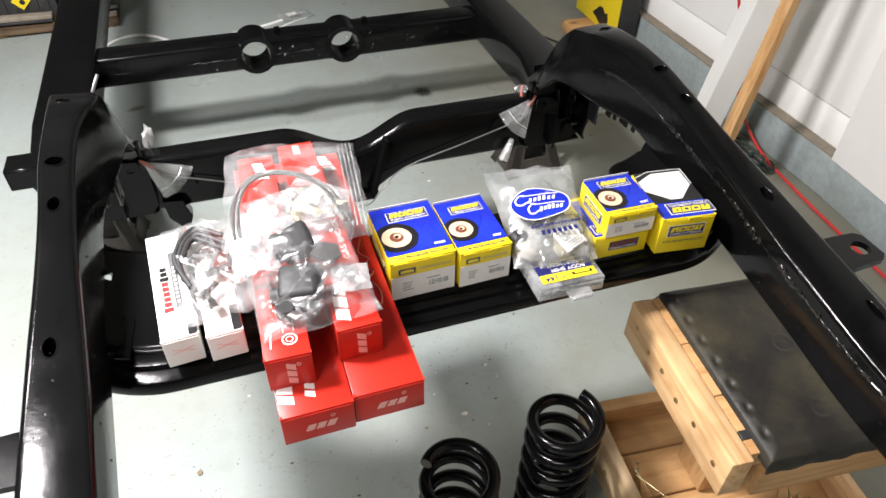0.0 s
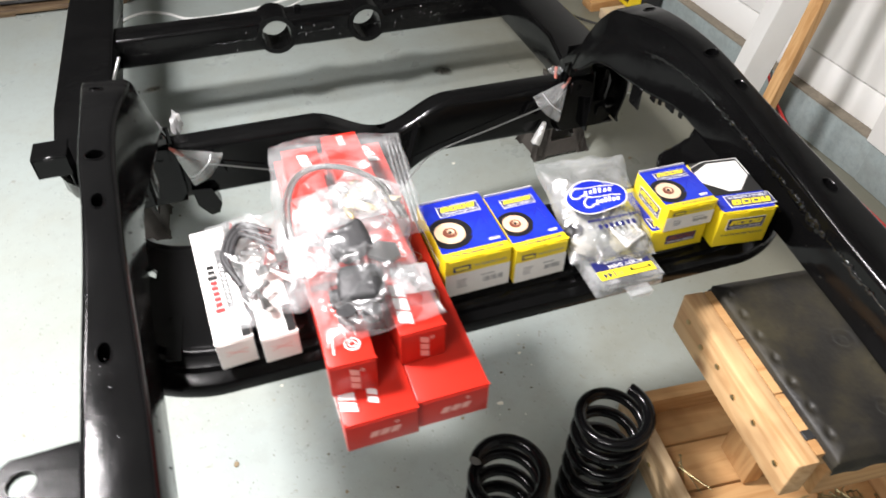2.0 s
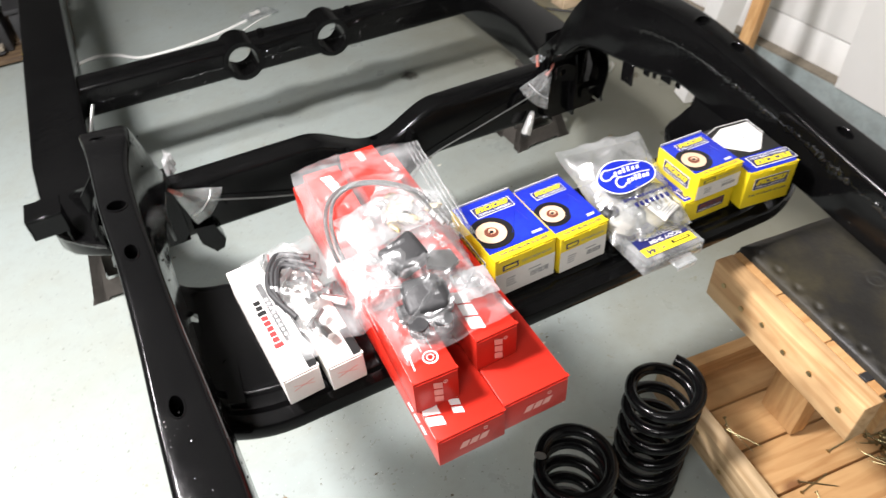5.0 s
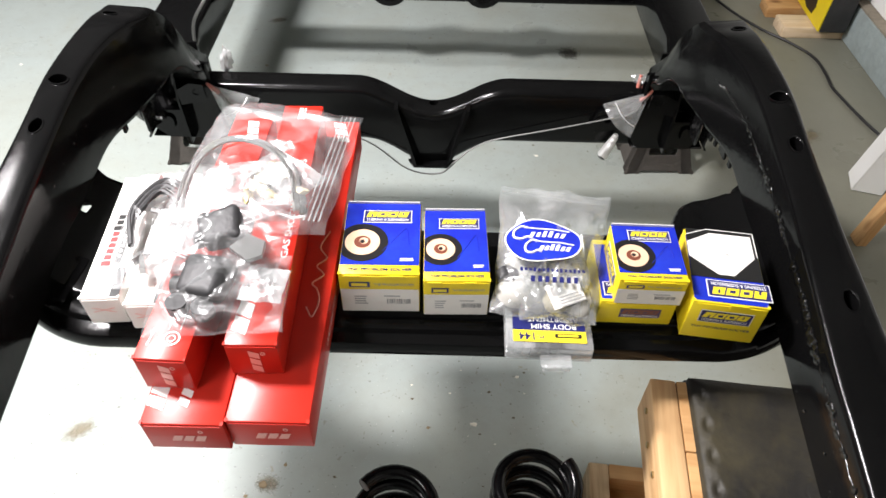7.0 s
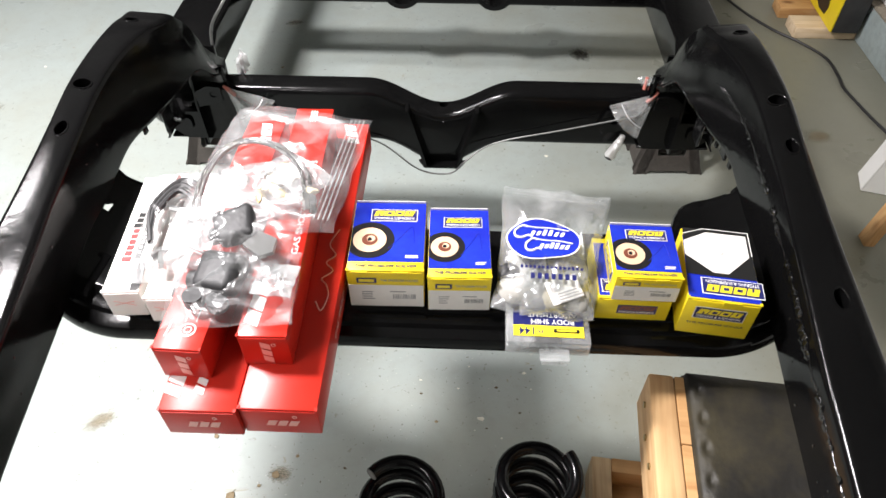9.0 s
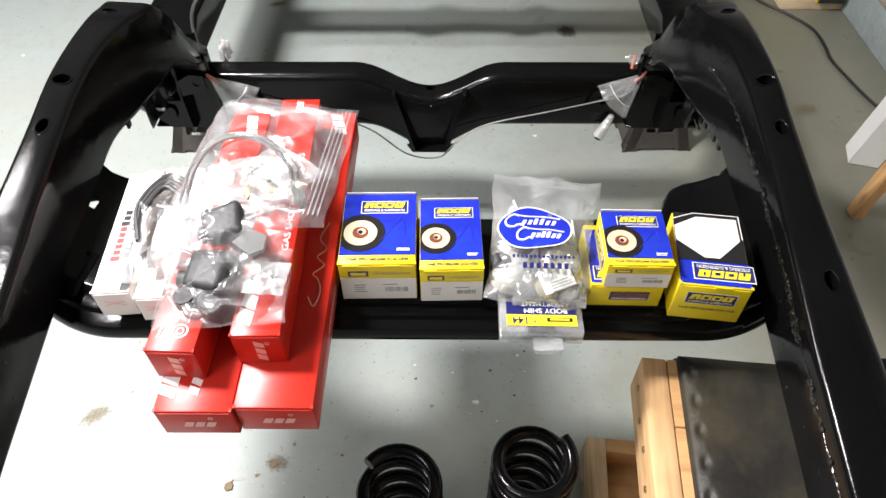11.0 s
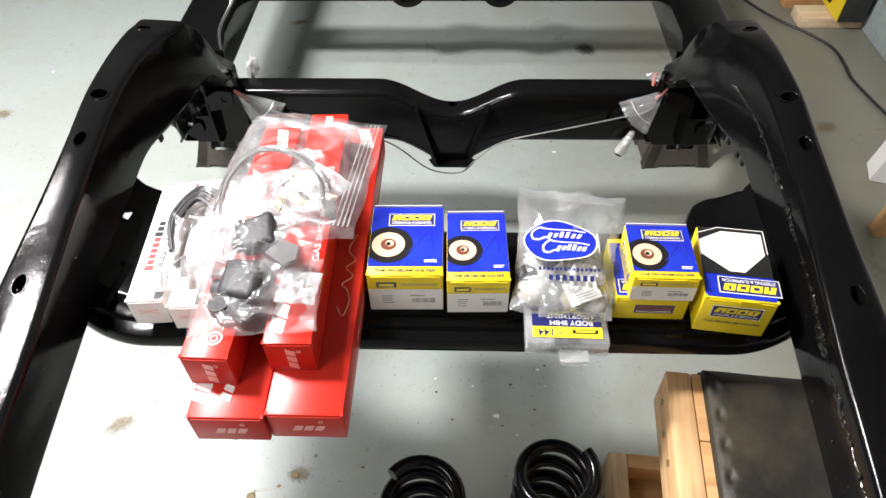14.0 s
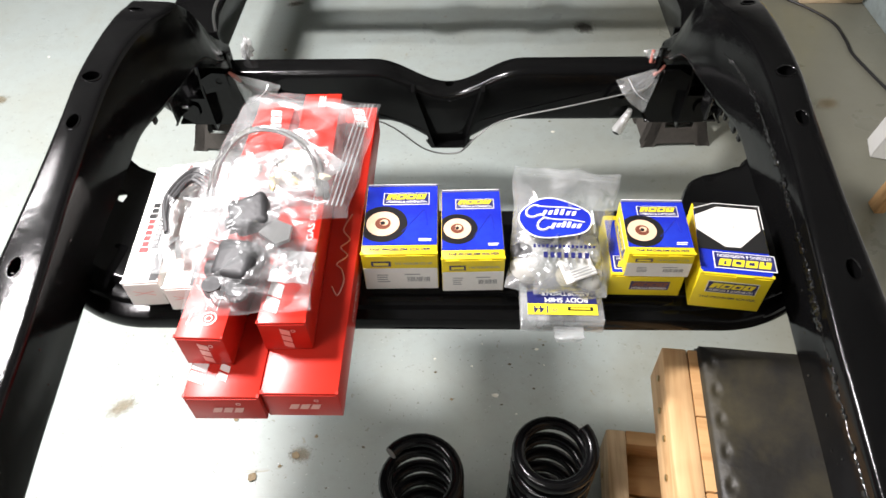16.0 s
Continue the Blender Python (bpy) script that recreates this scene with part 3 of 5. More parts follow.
    gap = [(0.572, 0.425), (0.632, 0.425), (0.645, 0.455), (0.625, 0.51), (0.60, 0.53), (0.578, 0.52), (0.565, 0.49)]
    cut(end_plate, loft([[(sign * x, y, z) for x, z in gap] for y in (0.40, 0.46)]))
    part("arch_side_plate", loft([[(sign * x, y, z) for y, z in ((0.415, 0.56), (0.428, 0.375), (0.455, 0.35), (0.455, 0.50))] for x in (0.486, 0.492)]), CHASSIS, chassis)
    # plate added to stop light showing through the end plate's opening
    part("arch_light_block", loft([[(sign * x, y, z) for x, z in ((0.53, 0.35), (0.672, 0.35), (0.672, 0.50), (0.62, 0.56), (0.53, 0.56))] for y in (0.50, 0.506)]), CHASSIS, chassis)
    part("arch_floor_plate", block(0.175, 0.06, 0.006, sign * 0.577, 0.46, 0.345, 0.002, 1), CHASSIS, chassis)
    # upright fin and curled flange beside the opening
    part("opening_fin", loft([[(sign * x, y, z) for y, z in ((0.428, 0.53), (0.428, 0.352), (0.40, 0.352), (0.395, 0.47), (0.405, 0.53))] for x in (0.560, 0.565)]), CHASSIS, chassis, "thin upright stiffening fin")
    flange = smooth_path([(sign * 0.575, 0.415, 0.562), (sign * 0.61, 0.408, 0.555), (sign * 0.642, 0.40, 0.515), (sign * 0.652, 0.40, 0.455), (sign * 0.648, 0.41, 0.39), (sign * 0.66, 0.42, 0.36)], 6)
    part("opening_flange", loft([[tuple(p + Vector((sign * a, b, c))) for a, b, c in ((0, 0.02, 0), (0, -0.014, 0), (0.004, -0.016, 0.002), (0.005, 0.02, 0.002))] for p in flange]), CHASSIS, chassis, "curled flange along the opening")
    eyelet = part("line_bracket", loft([[(sign * x, y, z) for x, z in ((0.499, 0.515), (0.497, 0.48), (0.512, 0.473), (0.561, 0.46), (0.561, 0.50), (0.53, 0.518))] for y in (0.398, 0.403)]), CHASSIS, chassis, "small plate with a bolt hole")
    bore = disc(0.008, 0.04, 16)
    bmesh.ops.rotate(bore, verts=bore.verts, matrix=Matrix.Rotation(radians(90), 3, "X"))
    bmesh.ops.translate(bore, vec=(sign * 0.518, 0.42, 0.496), verts=bore.verts)
    cut(eyelet, bore)
    # body mount tabs on the outside
    tab = part("mount_tab", plate([(sign * 0.575, -0.52), (sign * 0.655, -0.515), (sign * 0.667, -0.505), (sign * 0.667, -0.458), (sign * 0.655, -0.448), (sign * 0.575, -0.445)], 0.01, 0.685), CHASSIS, chassis)
    cut(tab, disc(0.016, 0.06, 20, sign * 0.64, -0.482, 0.66))

part("outer_bracket", join(block(0.075, 0.07, 0.006, -0.752, 0.505, 0.494, 0.002, 1), block(0.075, 0.006, 0.05, -0.752, 0.473, 0.446, 0.002, 1), block(0.006, 0.07, 0.05, -0.786, 0.505, 0.446, 0.002, 1), block(0.006, 0.06, 0.09, -0.722, 0.505, 0.408, 0.002, 1)), CHASSIS, chassis)

# wide rear pan between the rails


def pan_edges(x):
    a = abs(x)
    yf = -0.353 + (0 if a < 0.42 else 0.05 * ((a - 0.42) / 0.13) ** 2)
    yb = float(np.interp(a, (0, 0.375, 0.395, 0.41, 0.425, 0.45, 0.505, 0.527, 0.54, 0.56), (-0.148, -0.148, -0.135, -0.10, -0.08, -0.066, -0.058, -0.045, -0.015, 0.0)))
    return yf, yb


def pan_mesh():
    bm = bmesh.new()
    top, low = [], []
    for x in np.linspace(-0.545, 0.545, 160):
        yf, yb = pan_edges(x)
        a = abs(x)
        rise = 0.0 if a < 0.45 else 0.045 * ((a - 0.45) / 0.095) ** 2
        rt, rl = [], []
        for f, dz in ((0, -0.034), (0.02, -0.024), (0.05, -0.021), (0.085, -0.019), (0.10, -0.012), (0.13, -0.0095), (0.165, -0.009), (0.185, -0.002), (0.21, 0), (0.5, 0), (0.9, 0), (0.96, 0.001), (1.0, -0.006)):
            y = yf + f * (yb - yf)
            z = 0.634 + dz + rise * min(1, f * 3)
            rt.append(bm.verts.new((x, y, z)))
            rl.append(bm.verts.new((x, y + (0.002 if f == 0 else 0), z - 0.012)))
        top.append(rt)
        low.append(rl)
    n = len(top[0])
    for i in range(len(top) - 1):
        for k in range(n - 1):
            bm.faces.new((top[i][k], top[i + 1][k], top[i + 1][k + 1], top[i][k + 1]))
            bm.faces.new((low[i][k], low[i][k + 1], low[i + 1][k + 1], low[i + 1][k]))
        for k in (0, n - 1):
            bm.faces.new((top[i][k], top[i + 1][k], low[i + 1][k], low[i][k]))
    for i in (0, -1):
        for k in range(n - 1):
            bm.faces.new((top[i][k], top[i][k + 1], low[i][k + 1], low[i][k]))
    return bm


pan = part("rear_pan", pan_mesh(), CHASSIS, chassis)
part("pressed_pad", plate([(-0.492, -0.225), (-0.469, -0.234), (-0.476, -0.314), (-0.497, -0.306)], 0.0035, 0.6345), CHASSIS, chassis, "low pressed pad in the pan")
slots = [plate([(-0.516, -0.145), (-0.502, -0.148), (-0.500, -0.132), (-0.508, -0.122), (-0.517, -0.130)], 0.1, 0.60), disc(0.005, 0.1, 12, -0.483, -0.234, 0.60)]
slots += [disc(0.006, 0.1, 12, 0.505, -0.06, 0.60)]
cut(pan, *slots)


def dip(x):
    """How deep the middle of the differential crossmember sinks."""
    a = abs(x - 0.01)
    return 0 if a > 0.18 else (0.5 + 0.5 * math.cos(math.pi * a / 0.18))


rings = []
for x in np.linspace(-0.60, 0.60, 80):
    d = dip(x)
    zt, zb = 0.483 - 0.066 * d, 0.332 - 0.075 * d ** 1.3
    rings.append([(x, 0.45 + y, z) for y, z in rounded(0, 0.07, zb, zt, 0.02, 4)])
beam = part("differential_crossmember", loft(rings), CHASSIS, chassis)
cut(beam, disc(0.011, 0.1, 18, 0.012, 0.495, 0.37))
for s in (-1, 1):
    part("gusset_rib", loft([[(0.01 + s * x, y, z) for x, z in ((0.088, 0.445), (0.08, 0.445), (0.036, 0.275), (0.045, 0.275))] for y in (0.455, 0.422)]), CHASSIS, chassis)
part("pinion_plate", plate([(-0.05, 0.455), (-0.035, 0.43), (0.055, 0.43), (0.07, 0.455)], 0.008, 0.266), CHASSIS, chassis)

drops = [droplet(random.gauss(0.03, 0.05), 0.449, random.uniform(0.36, 0.43), random.uniform(0.001, 0.0024), 1) for _ in range(26)]
drops += [droplet(s * random.uniform(0.40, 0.47), 0.449, random.uniform(0.35, 0.47), random.uniform(0.001, 0.0026), 1) for s in (-1, 1) for _ in range(14)]
drops += [droplet(random.uniform(-0.6, 0.6), 1.249, random.uniform(0.30, 0.38), random.uniform(0.0015, 0.004), 1) for _ in range(70)]
tagged(part("paint_drip", join(*drops), WELD, chassis), "beads of gloss black paint on the crossmember", kind="stuff")
# web brackets at both ends of the crossmember
for s in (-1, 1):
    web = part("web_plate", loft([[(s * x, y, z) for x, z in ((0.475, 0.475), (0.40, 0.44), (0.385, 0.40), (0.42, 0.385), (0.475, 0.40))] for y in (0.446, 0.438)]), CHASSIS, chassis)
    bore = disc(0.011, 0.04, 16)
    bmesh.ops.rotate(bore, verts=bore.verts, matrix=Matrix.Rotation(radians(90), 3, "X"))
    bmesh.ops.translate(bore, vec=(s * 0.425, 0.46, 0.42), verts=bore.verts)
    cut(web, bore)
    if s < 0:
        part("lower_ear", loft([[(s * x, y, z) for x, z in ((0.475, 0.38), (0.43, 0.375), (0.415, 0.325), (0.425, 0.30), (0.445, 0.295), (0.47, 0.33))] for y in (0.455, 0.42)]), CHASSIS, chassis)
far_beam = part("transmission_crossmember", loft([[(x, 1.25 + y, z) for y, z in rounded(0, 0.10, 0.288, 0.392, 0.014)] for x in (-0.68, -0.3, 0, 0.3, 0.68)]), CHASSIS, chassis)
for x in (-0.155, 0.155):
    hole = disc(0.05, 0.3, 28)
    bmesh.ops.rotate(hole, verts=hole.verts, matrix=Matrix.Rotation(radians(-90), 3, "X"))
    bmesh.ops.translate(hole, vec=(x, 1.15, 0.34), verts=hole.verts)
    cut(far_beam, hole)
    ring = disc(0.066, 0.112, 32, inner=0.05)
    bmesh.ops.rotate(ring, verts=ring.verts, matrix=Matrix.Rotation(radians(-90), 3, "X"))
    bmesh.ops.translate(ring, vec=(x, 1.244, 0.34), verts=ring.verts)
    part("exhaust_sleeve", ring, CHASSIS, chassis)
    part("tab", block(0.02, 0.008, 0.02, x + 0.085, 1.30, 0.392, 0.002, 1), CHASSIS, chassis)
seam = [(x, 1.2498, 0.335 + 0.003 * random.uniform(-1, 1)) for x in np.arange(-0.62, 0.62, 0.006)]
part("weld_bead", tube(seam, [0.0004 + 0.0034 * max(0.0, noise.noise(Vector((p[0] * 23, 5, 0)))) * random.random() * 3.0 for p in seam], 6), WELD, chassis, "lumpy painted weld seam")
part("rear_crossmember", loft([[(x, -0.945 + y, z) for y, z in rounded(0, 0.065, 0.59, 0.66, 0.01)] for x in (-0.5, 0, 0.5)]), CHASSIS, chassis)

# steel brake line across the crossmember
line_pts = [(-0.44, 0.438, 0.44), (-0.30, 0.438, 0.39), (-0.15, 0.438, 0.34), (-0.05, 0.42, 0.27), (0.03, 0.415, 0.262), (0.07, 0.42, 0.30), (0.14, 0.438, 0.345), (0.30, 0.434, 0.392), (0.42, 0.430, 0.428), (0.475, 0.425, 0.452), (0.503, 0.422, 0.505)]
part("brake_line", tube(smooth_path(line_pts), 0.0021, 8), DULL_STEEL, chassis, "thin bare steel brake line")
part("brake_line", tube(smooth_path([(-0.52, 0.50, 0.44), (-0.56, 0.58, 0.45), (-0.61, 0.69, 0.45), (-0.635, 0.78, 0.457), (-0.625, 0.85, 0.475), (-0.605, 0.895, 0.505)]), 0.0042, 8), STEEL, chassis, "bright bent steel tube")

# ---- jack stands ----


def jack_stand(x, y, turn):
    ob = thing("jack_stand", "grey-black steel jack stand holding up the car frame", "jack stand", pose(x, y, 0, 0, 0, turn), "jack stands")
    hb, ht, h = 0.105, 0.045, 0.215
    for sx, sy in ((-1, -1), (1, -1), (1, 1), (-1, 1)):
        rings = []
        for f in (0, 1):
            c = hb + (ht - hb) * f
            z = h * f
            w = 0.034 - 0.008 * f
            px, py = sx * c, sy * c
            py *= 0.72
            rings.append([(px, py, z), (px - sx * w, py, z), (px - sx * w, py - sy * 0.006, z), (px - sx * 0.006, py - sy * 0.006, z), (px - sx * 0.006, py - sy * w, z), (px, py - sy * w, z)])
        part("leg", loft(rings), JACK, ob)
    for a in range(4):
        m = Matrix.Rotation(radians(90 * a), 4, "Z")

        def slope(f):
            return hb + (ht - hb) * f

        for quad, name in ((((-1.04, 0.0), (-0.62, 0.0), (-0.56, 0.05), (0.56, 0.05), (0.62, 0.0), (1.04, 0.0), (1, 0.10), (1, 0.34), (0.52, 0.34), (0.46, 0.29), (-0.46, 0.29), (-0.52, 0.34), (-1, 0.34), (-1, 0.10)), "foot_band"), (((-1, 0.34), (-0.52, 0.34), (-0.45, 1.0), (-1, 1.0)), "side_web"), (((0.52, 0.34), (1, 0.34), (1, 1.0), (0.45, 1.0)), "side_web"), (((-0.6, 0.82), (0.6, 0.82), (0.6, 1.0), (-0.6, 1.0)), "top_band")):
            flat = Matrix.Diagonal((1, 0.72, 1, 1))
            rings = [[tuple(flat @ m @ Vector((u * slope(f), -slope(f) + yy, f * h))) for u, f in quad] for yy in (0.0, 0.005)]
            part(name, loft(rings), JACK, ob)
    part("collar", block(0.075, 0.075, 0.03, 0, 0, 0.205, 0.006), JACK, ob)
    # added block that fills the opening so it stays dark
    part("opening_filler", block(0.105, 0.045, 0.165, 0, 0.006, 0.035, 0.004), JACK, ob)
    part("ratchet_post", block(0.032, 0.032, 0.165, 0, 0, 0.11, 0.004), JACK, ob)
    part("saddle", loft([[(px, yy, pz) for px, pz in ((-0.055, 0.2945), (-0.055, 0.276), (-0.02, 0.261), (0.02, 0.261), (0.055, 0.276), (0.055, 0.2945), (0.02, 0.278), (-0.02, 0.278))] for yy in (-0.03, 0.03)]), JACK, ob)
    return ob


jack_stand(0.705, 0.82, 2)
jack_stand(-0.705, 0.80, -4)

# ---- red shock absorber boxes ----


def slanted_marks(n, w, h, gap, mat, parent, matrix, slant, name="emblem_block"):
    """A brand mark as plain slanted blocks."""
    total = n * w + (n - 1) * gap
    for k in range(n):
        printed(name, w, h, mat, parent, matrix @ pose(-total / 2 + w / 2 + k * (w + gap), 0, 0), slant=slant)


def carton(parent, w, d, h, mat, name="carton", flap=True):
    """A folded card box with soft edges, slightly bulged, and a tucked end flap."""
    bm = block(w, d, h, bevel=0.0012, seg=2)
    body = part(name, bm, mat, parent)
    if flap:
        part("flap_edge", block(w * 0.94, 0.0016, 0.0012, 0, -d / 2 - 0.0004, h - 0.0045), mat, body)
        for s in (-1, 1):
            part("flap_corner", plate([(s * w * 0.47, -d / 2 - 0.0008), (s * w * 0.47, -d / 2 + 0.004), (s * (w / 2 + 0.0005), -d / 2 + 0.004), (s * (w / 2 + 0.0005), -d / 2 - 0.0008)], 0.0008, h), mat, body)
    return body


def red_box(x, y, z, w, d, h, turn, tilt=0.0, design=0, roll=0.0):
    ob = thing("shock_absorber_box", RED_LABELS[design], "box", pose(x, y, z, tilt, roll, turn), "red boxes on the rear pan")
    carton(ob, w, d, h, RED)
    e = front(-d / 2 - 0.0006, 0)
    slanted_marks(3, 0.0105, 0.0115, 0.0028, PINK_INK, ob, e @ pose(w * 0.03, h * 0.45, 0, 0, 0, 180 if w > 0.08 else 90), 0.005)
    part("ring_mark", disc(0.003, 0.0004, 14, inner=0.0018), PINK_INK, ob, matrix=e @ pose(w * 0.2, h * 0.72, 0), smooth=0)
    t = pose(0, 0, h + 0.0003)
    if design == 0:
        slanted_marks(3, 0.013, 0.020, 0.0035, WHITE_INK, ob, t @ pose(-w * 0.37, -d / 2 + 0.043, 0, 0, 0, 88), 0.006)
        slanted_marks(4, 0.009, 0.013, 0.003, WHITE_INK, ob, t @ pose(-w * 0.02, -d / 2 + 0.046, 0, 0, 0, 84), 0.004)
        slanted_marks(3, 0.015, 0.013, 0.004, WHITE_INK, ob, pose(-w / 2 - 0.0006, 0, h * 0.45, 90, 0, -90) @ pose(d / 2 - 0.06, 0, 0), 0.008)
    elif design == 1:
        lettering("GAS SHOCK ABSORBERS", 0.014, WHITE_INK, ob, pose(w / 2 + 0.0006, -d * 0.12, h * 0.45, 90, 0, 90), width=0.17)
        slanted_marks(3, 0.014, 0.018, 0.004, WHITE_INK, ob, t @ pose(w * 0.22, d / 2 - 0.03, 0, 0, 0, -75), 0.008)
        curl = smooth_path([(w * 0.20, -0.115, 0), (w * 0.30, -0.13, 0), (w * 0.36, -0.105, 0), (w * 0.30, -0.085, 0), (w * 0.22, -0.075, 0), (w * 0.36, -0.06, 0), (w * 0.24, -0.045, 0), (w * 0.36, -0.03, 0), (w * 0.24, -0.01, 0), (w * 0.34, 0.02, 0)], 5)
        part("script_mark", tube(curl, 0.0011, 5), PINK_INK, ob, matrix=t)
    elif design == 2:
        ring = disc(0.010, 0.0004, 22, inner=0.0078)
        part("line_drawing", join(ring, disc(0.005, 0.0004, 18, inner=0.0036), plate([(-0.0072, 0.012), (-0.006, 0.012), (-0.006, 0.07), (-0.0072, 0.07)], 0.0004), plate([(0.006, 0.012), (0.0072, 0.012), (0.0072, 0.07), (0.006, 0.07)], 0.0004), plate([(-0.0072, 0.07), (0.0072, 0.07), (0.0072, 0.0712), (-0.0072, 0.0712)], 0.0004)), WHITE_INK, ob, "white outline drawing of a shock absorber", 0, t @ pose(w * 0.1, -d / 2 + 0.028, 0))
        bars(WHITE_INK, ob, t @ pose(-w * 0.3, -d / 2 + 0.03, 0, 0, 0, 85), 0.025, 0.004, 1)
        lettering("GAS SHOCK ABSORBERS", 0.012, WHITE_INK, ob, pose(-w / 2 - 0.0006, -0.02, h * 0.45, 90, 0, -90), width=0.17)
        slanted_marks(3, 0.014, 0.016, 0.003, WHITE_INK, ob, t @ pose(w * 0.1, d / 2 - 0.045, 0, 0, 0, -80), 0.004)
    else:
        lettering("GAS SHOCK ABSORBERS", 0.012, WHITE_INK, ob, t @ pose(w * 0.3, 0.0, 0, 0, 0, 90), width=0.19)
        slanted_marks(3, 0.02, 0.018, 0.003, WHITE_INK, ob, t @ pose(-w * 0.22, -d / 2 + 0.05, 0, 0, 0, 85), 0.006)
        bars(WHITE_INK, ob, t @ pose(0.0, d / 2 - 0.02, 0, 0, 0, 90), 0.03, 0.012, 3)
    return ob


RED_LABELS = {
    0: "wide glossy red carton with white print on the pan",
    1: "wide glossy red carton with a script mark on the pan",
    2: "narrow glossy red carton with a white drawing, stacked on top",
    3: "narrow glossy red carton with lettering along it, stacked on top",
}
red_box(-0.2425, -0.243, 0.636, 0.092, 0.556, 0.055, 0.2, design=0)
red_box(-0.1475, -0.238, 0.636, 0.094, 0.555, 0.055, 0.0, design=1)
red_box(-0.256, -0.250, 0.692, 0.058, 0.452, 0.058, -1.8, design=2)
red_box(-0.1735, -0.228, 0.692, 0.059, 0.452, 0.058, 1.3, design=3)

# ---- long white boxes ----


def white_box(x, y, z, w, d, h, turn, printed_top=True):
    ob = thing("white_part_box", "long glossy white carton with red and black print on the pan", "box", pose(x, y, z, 0, 0, turn), "white boxes")
    carton(ob, w, d, h, CARD)
    t = pose(0, 0, h + 0.0003)
    if printed_top:
        for k in range(9):
            tall = 0.0145 if k in (0, 6) else 0.0105
            ink = RED_INK if k < 6 else BLACK_INK
            printed("emblem_block", 0.0088, tall * 0.9, ink, ob, t @ pose(-w * 0.14, -0.058 + k * 0.0112, 0, 0, 0, 90))
        strip = printed("print_band", 0.125, 0.009, BLACK_INK, ob, t @ pose(w * 0.16, 0.005, 0, 0, 0, 90))
        for k in range(9):
            printed("print_bar", 0.005, 0.0035, WHITE_INK, ob, t @ pose(w * 0.16, -0.045 + k * 0.0095, 0.0004, 0, 0, 90))
    printed("print_band", 0.012, 0.05, BLACK_INK, ob, t @ pose(w / 2 - 0.0065, -d / 2 + 0.027, 0))
    for s in (0.25, -0.1):
        printed("fold_line", w * 0.6, 0.0007, PINK_INK, ob, front(-d / 2 - 0.0006, h * 0.55) @ pose(0, 0, 0, 0, 0, 25 * s * 4 - 10))
    return ob


white_box(-0.407, -0.227, 0.636, 0.050, 0.236, 0.052, 4.5)
white_box(-0.345, -0.236, 0.636, 0.050, 0.232, 0.050, 3.0, False)

# ---- blue and yellow part boxes ----


def emblem(parent, matrix, w, frame_mat=WHITE_INK, words=True, ink=None):
    """A framed brand plate: four plain slanted blocks over a line of words."""
    h = w * 0.36
    printed("emblem_plate", w, h, frame_mat, parent, matrix)
    printed("emblem_ground", w * 0.965, h * 0.9, NAVY, parent, matrix @ pose(0, 0, 0.0004))
    n = matrix @ pose(0, h * 0.14, 0.0008)
    bw = w * 0.19
    for k in range(4):
        c = n @ pose((k - 1.5) * w * 0.215, 0, 0)
        printed("emblem_block", bw, h * 0.42, ink or YELLOW_INK, parent, c, slant=0.0035)
        if k in (1, 2):
            printed("emblem_gap", bw * 0.45, h * 0.16, NAVY, parent, c @ pose(0, 0, 0.0004), slant=0.001)
        else:
            printed("emblem_gap", bw * 0.16, h * 0.2, NAVY, parent, c @ pose(0, -h * 0.1 if k == 0 else h * 0.04, 0.0004), slant=0.001)
    if words:
        lettering("STEERING & SUSPENSION", h * 0.26, WHITE_INK, parent, matrix @ pose(0, -h * 0.28, 0.0009), width=w * 0.86)


def tyre_picture(parent, matrix, r, left):
    rim = [(max(left, r * math.cos(2 * math.pi * k / 40)), r * math.sin(2 * math.pi * k / 40)) for k in range(40)]
    part("tyre_picture", plate([p for k, p in enumerate(rim) if p[0] > left or rim[k - 1][0] > left or rim[(k + 1) % 40][0] > left], 0.0004), TYRE_INK, parent, "printed picture of a tyre", 0, matrix)
    part("wheel_picture", disc(r * 0.68, 0.0004, 32), CREAM, parent, "printed cream wheel disc", 0, matrix @ pose(0, 0, 0.0004))
    part("hub_picture", disc(r * 0.32, 0.0004, 24), RUST, parent, "printed dark hub", 0, matrix @ pose(0, 0, 0.0008))
    part("hub_picture", disc(r * 0.17, 0.0004, 20, x=r * 0.05, y=r * 0.04), CREAM, parent, "", 0, matrix @ pose(0, 0, 0.0012))
    part("hub_picture", disc(r * 0.10, 0.0004, 16), TYRE_INK, parent, "", 0, matrix @ pose(0, 0, 0.0016))


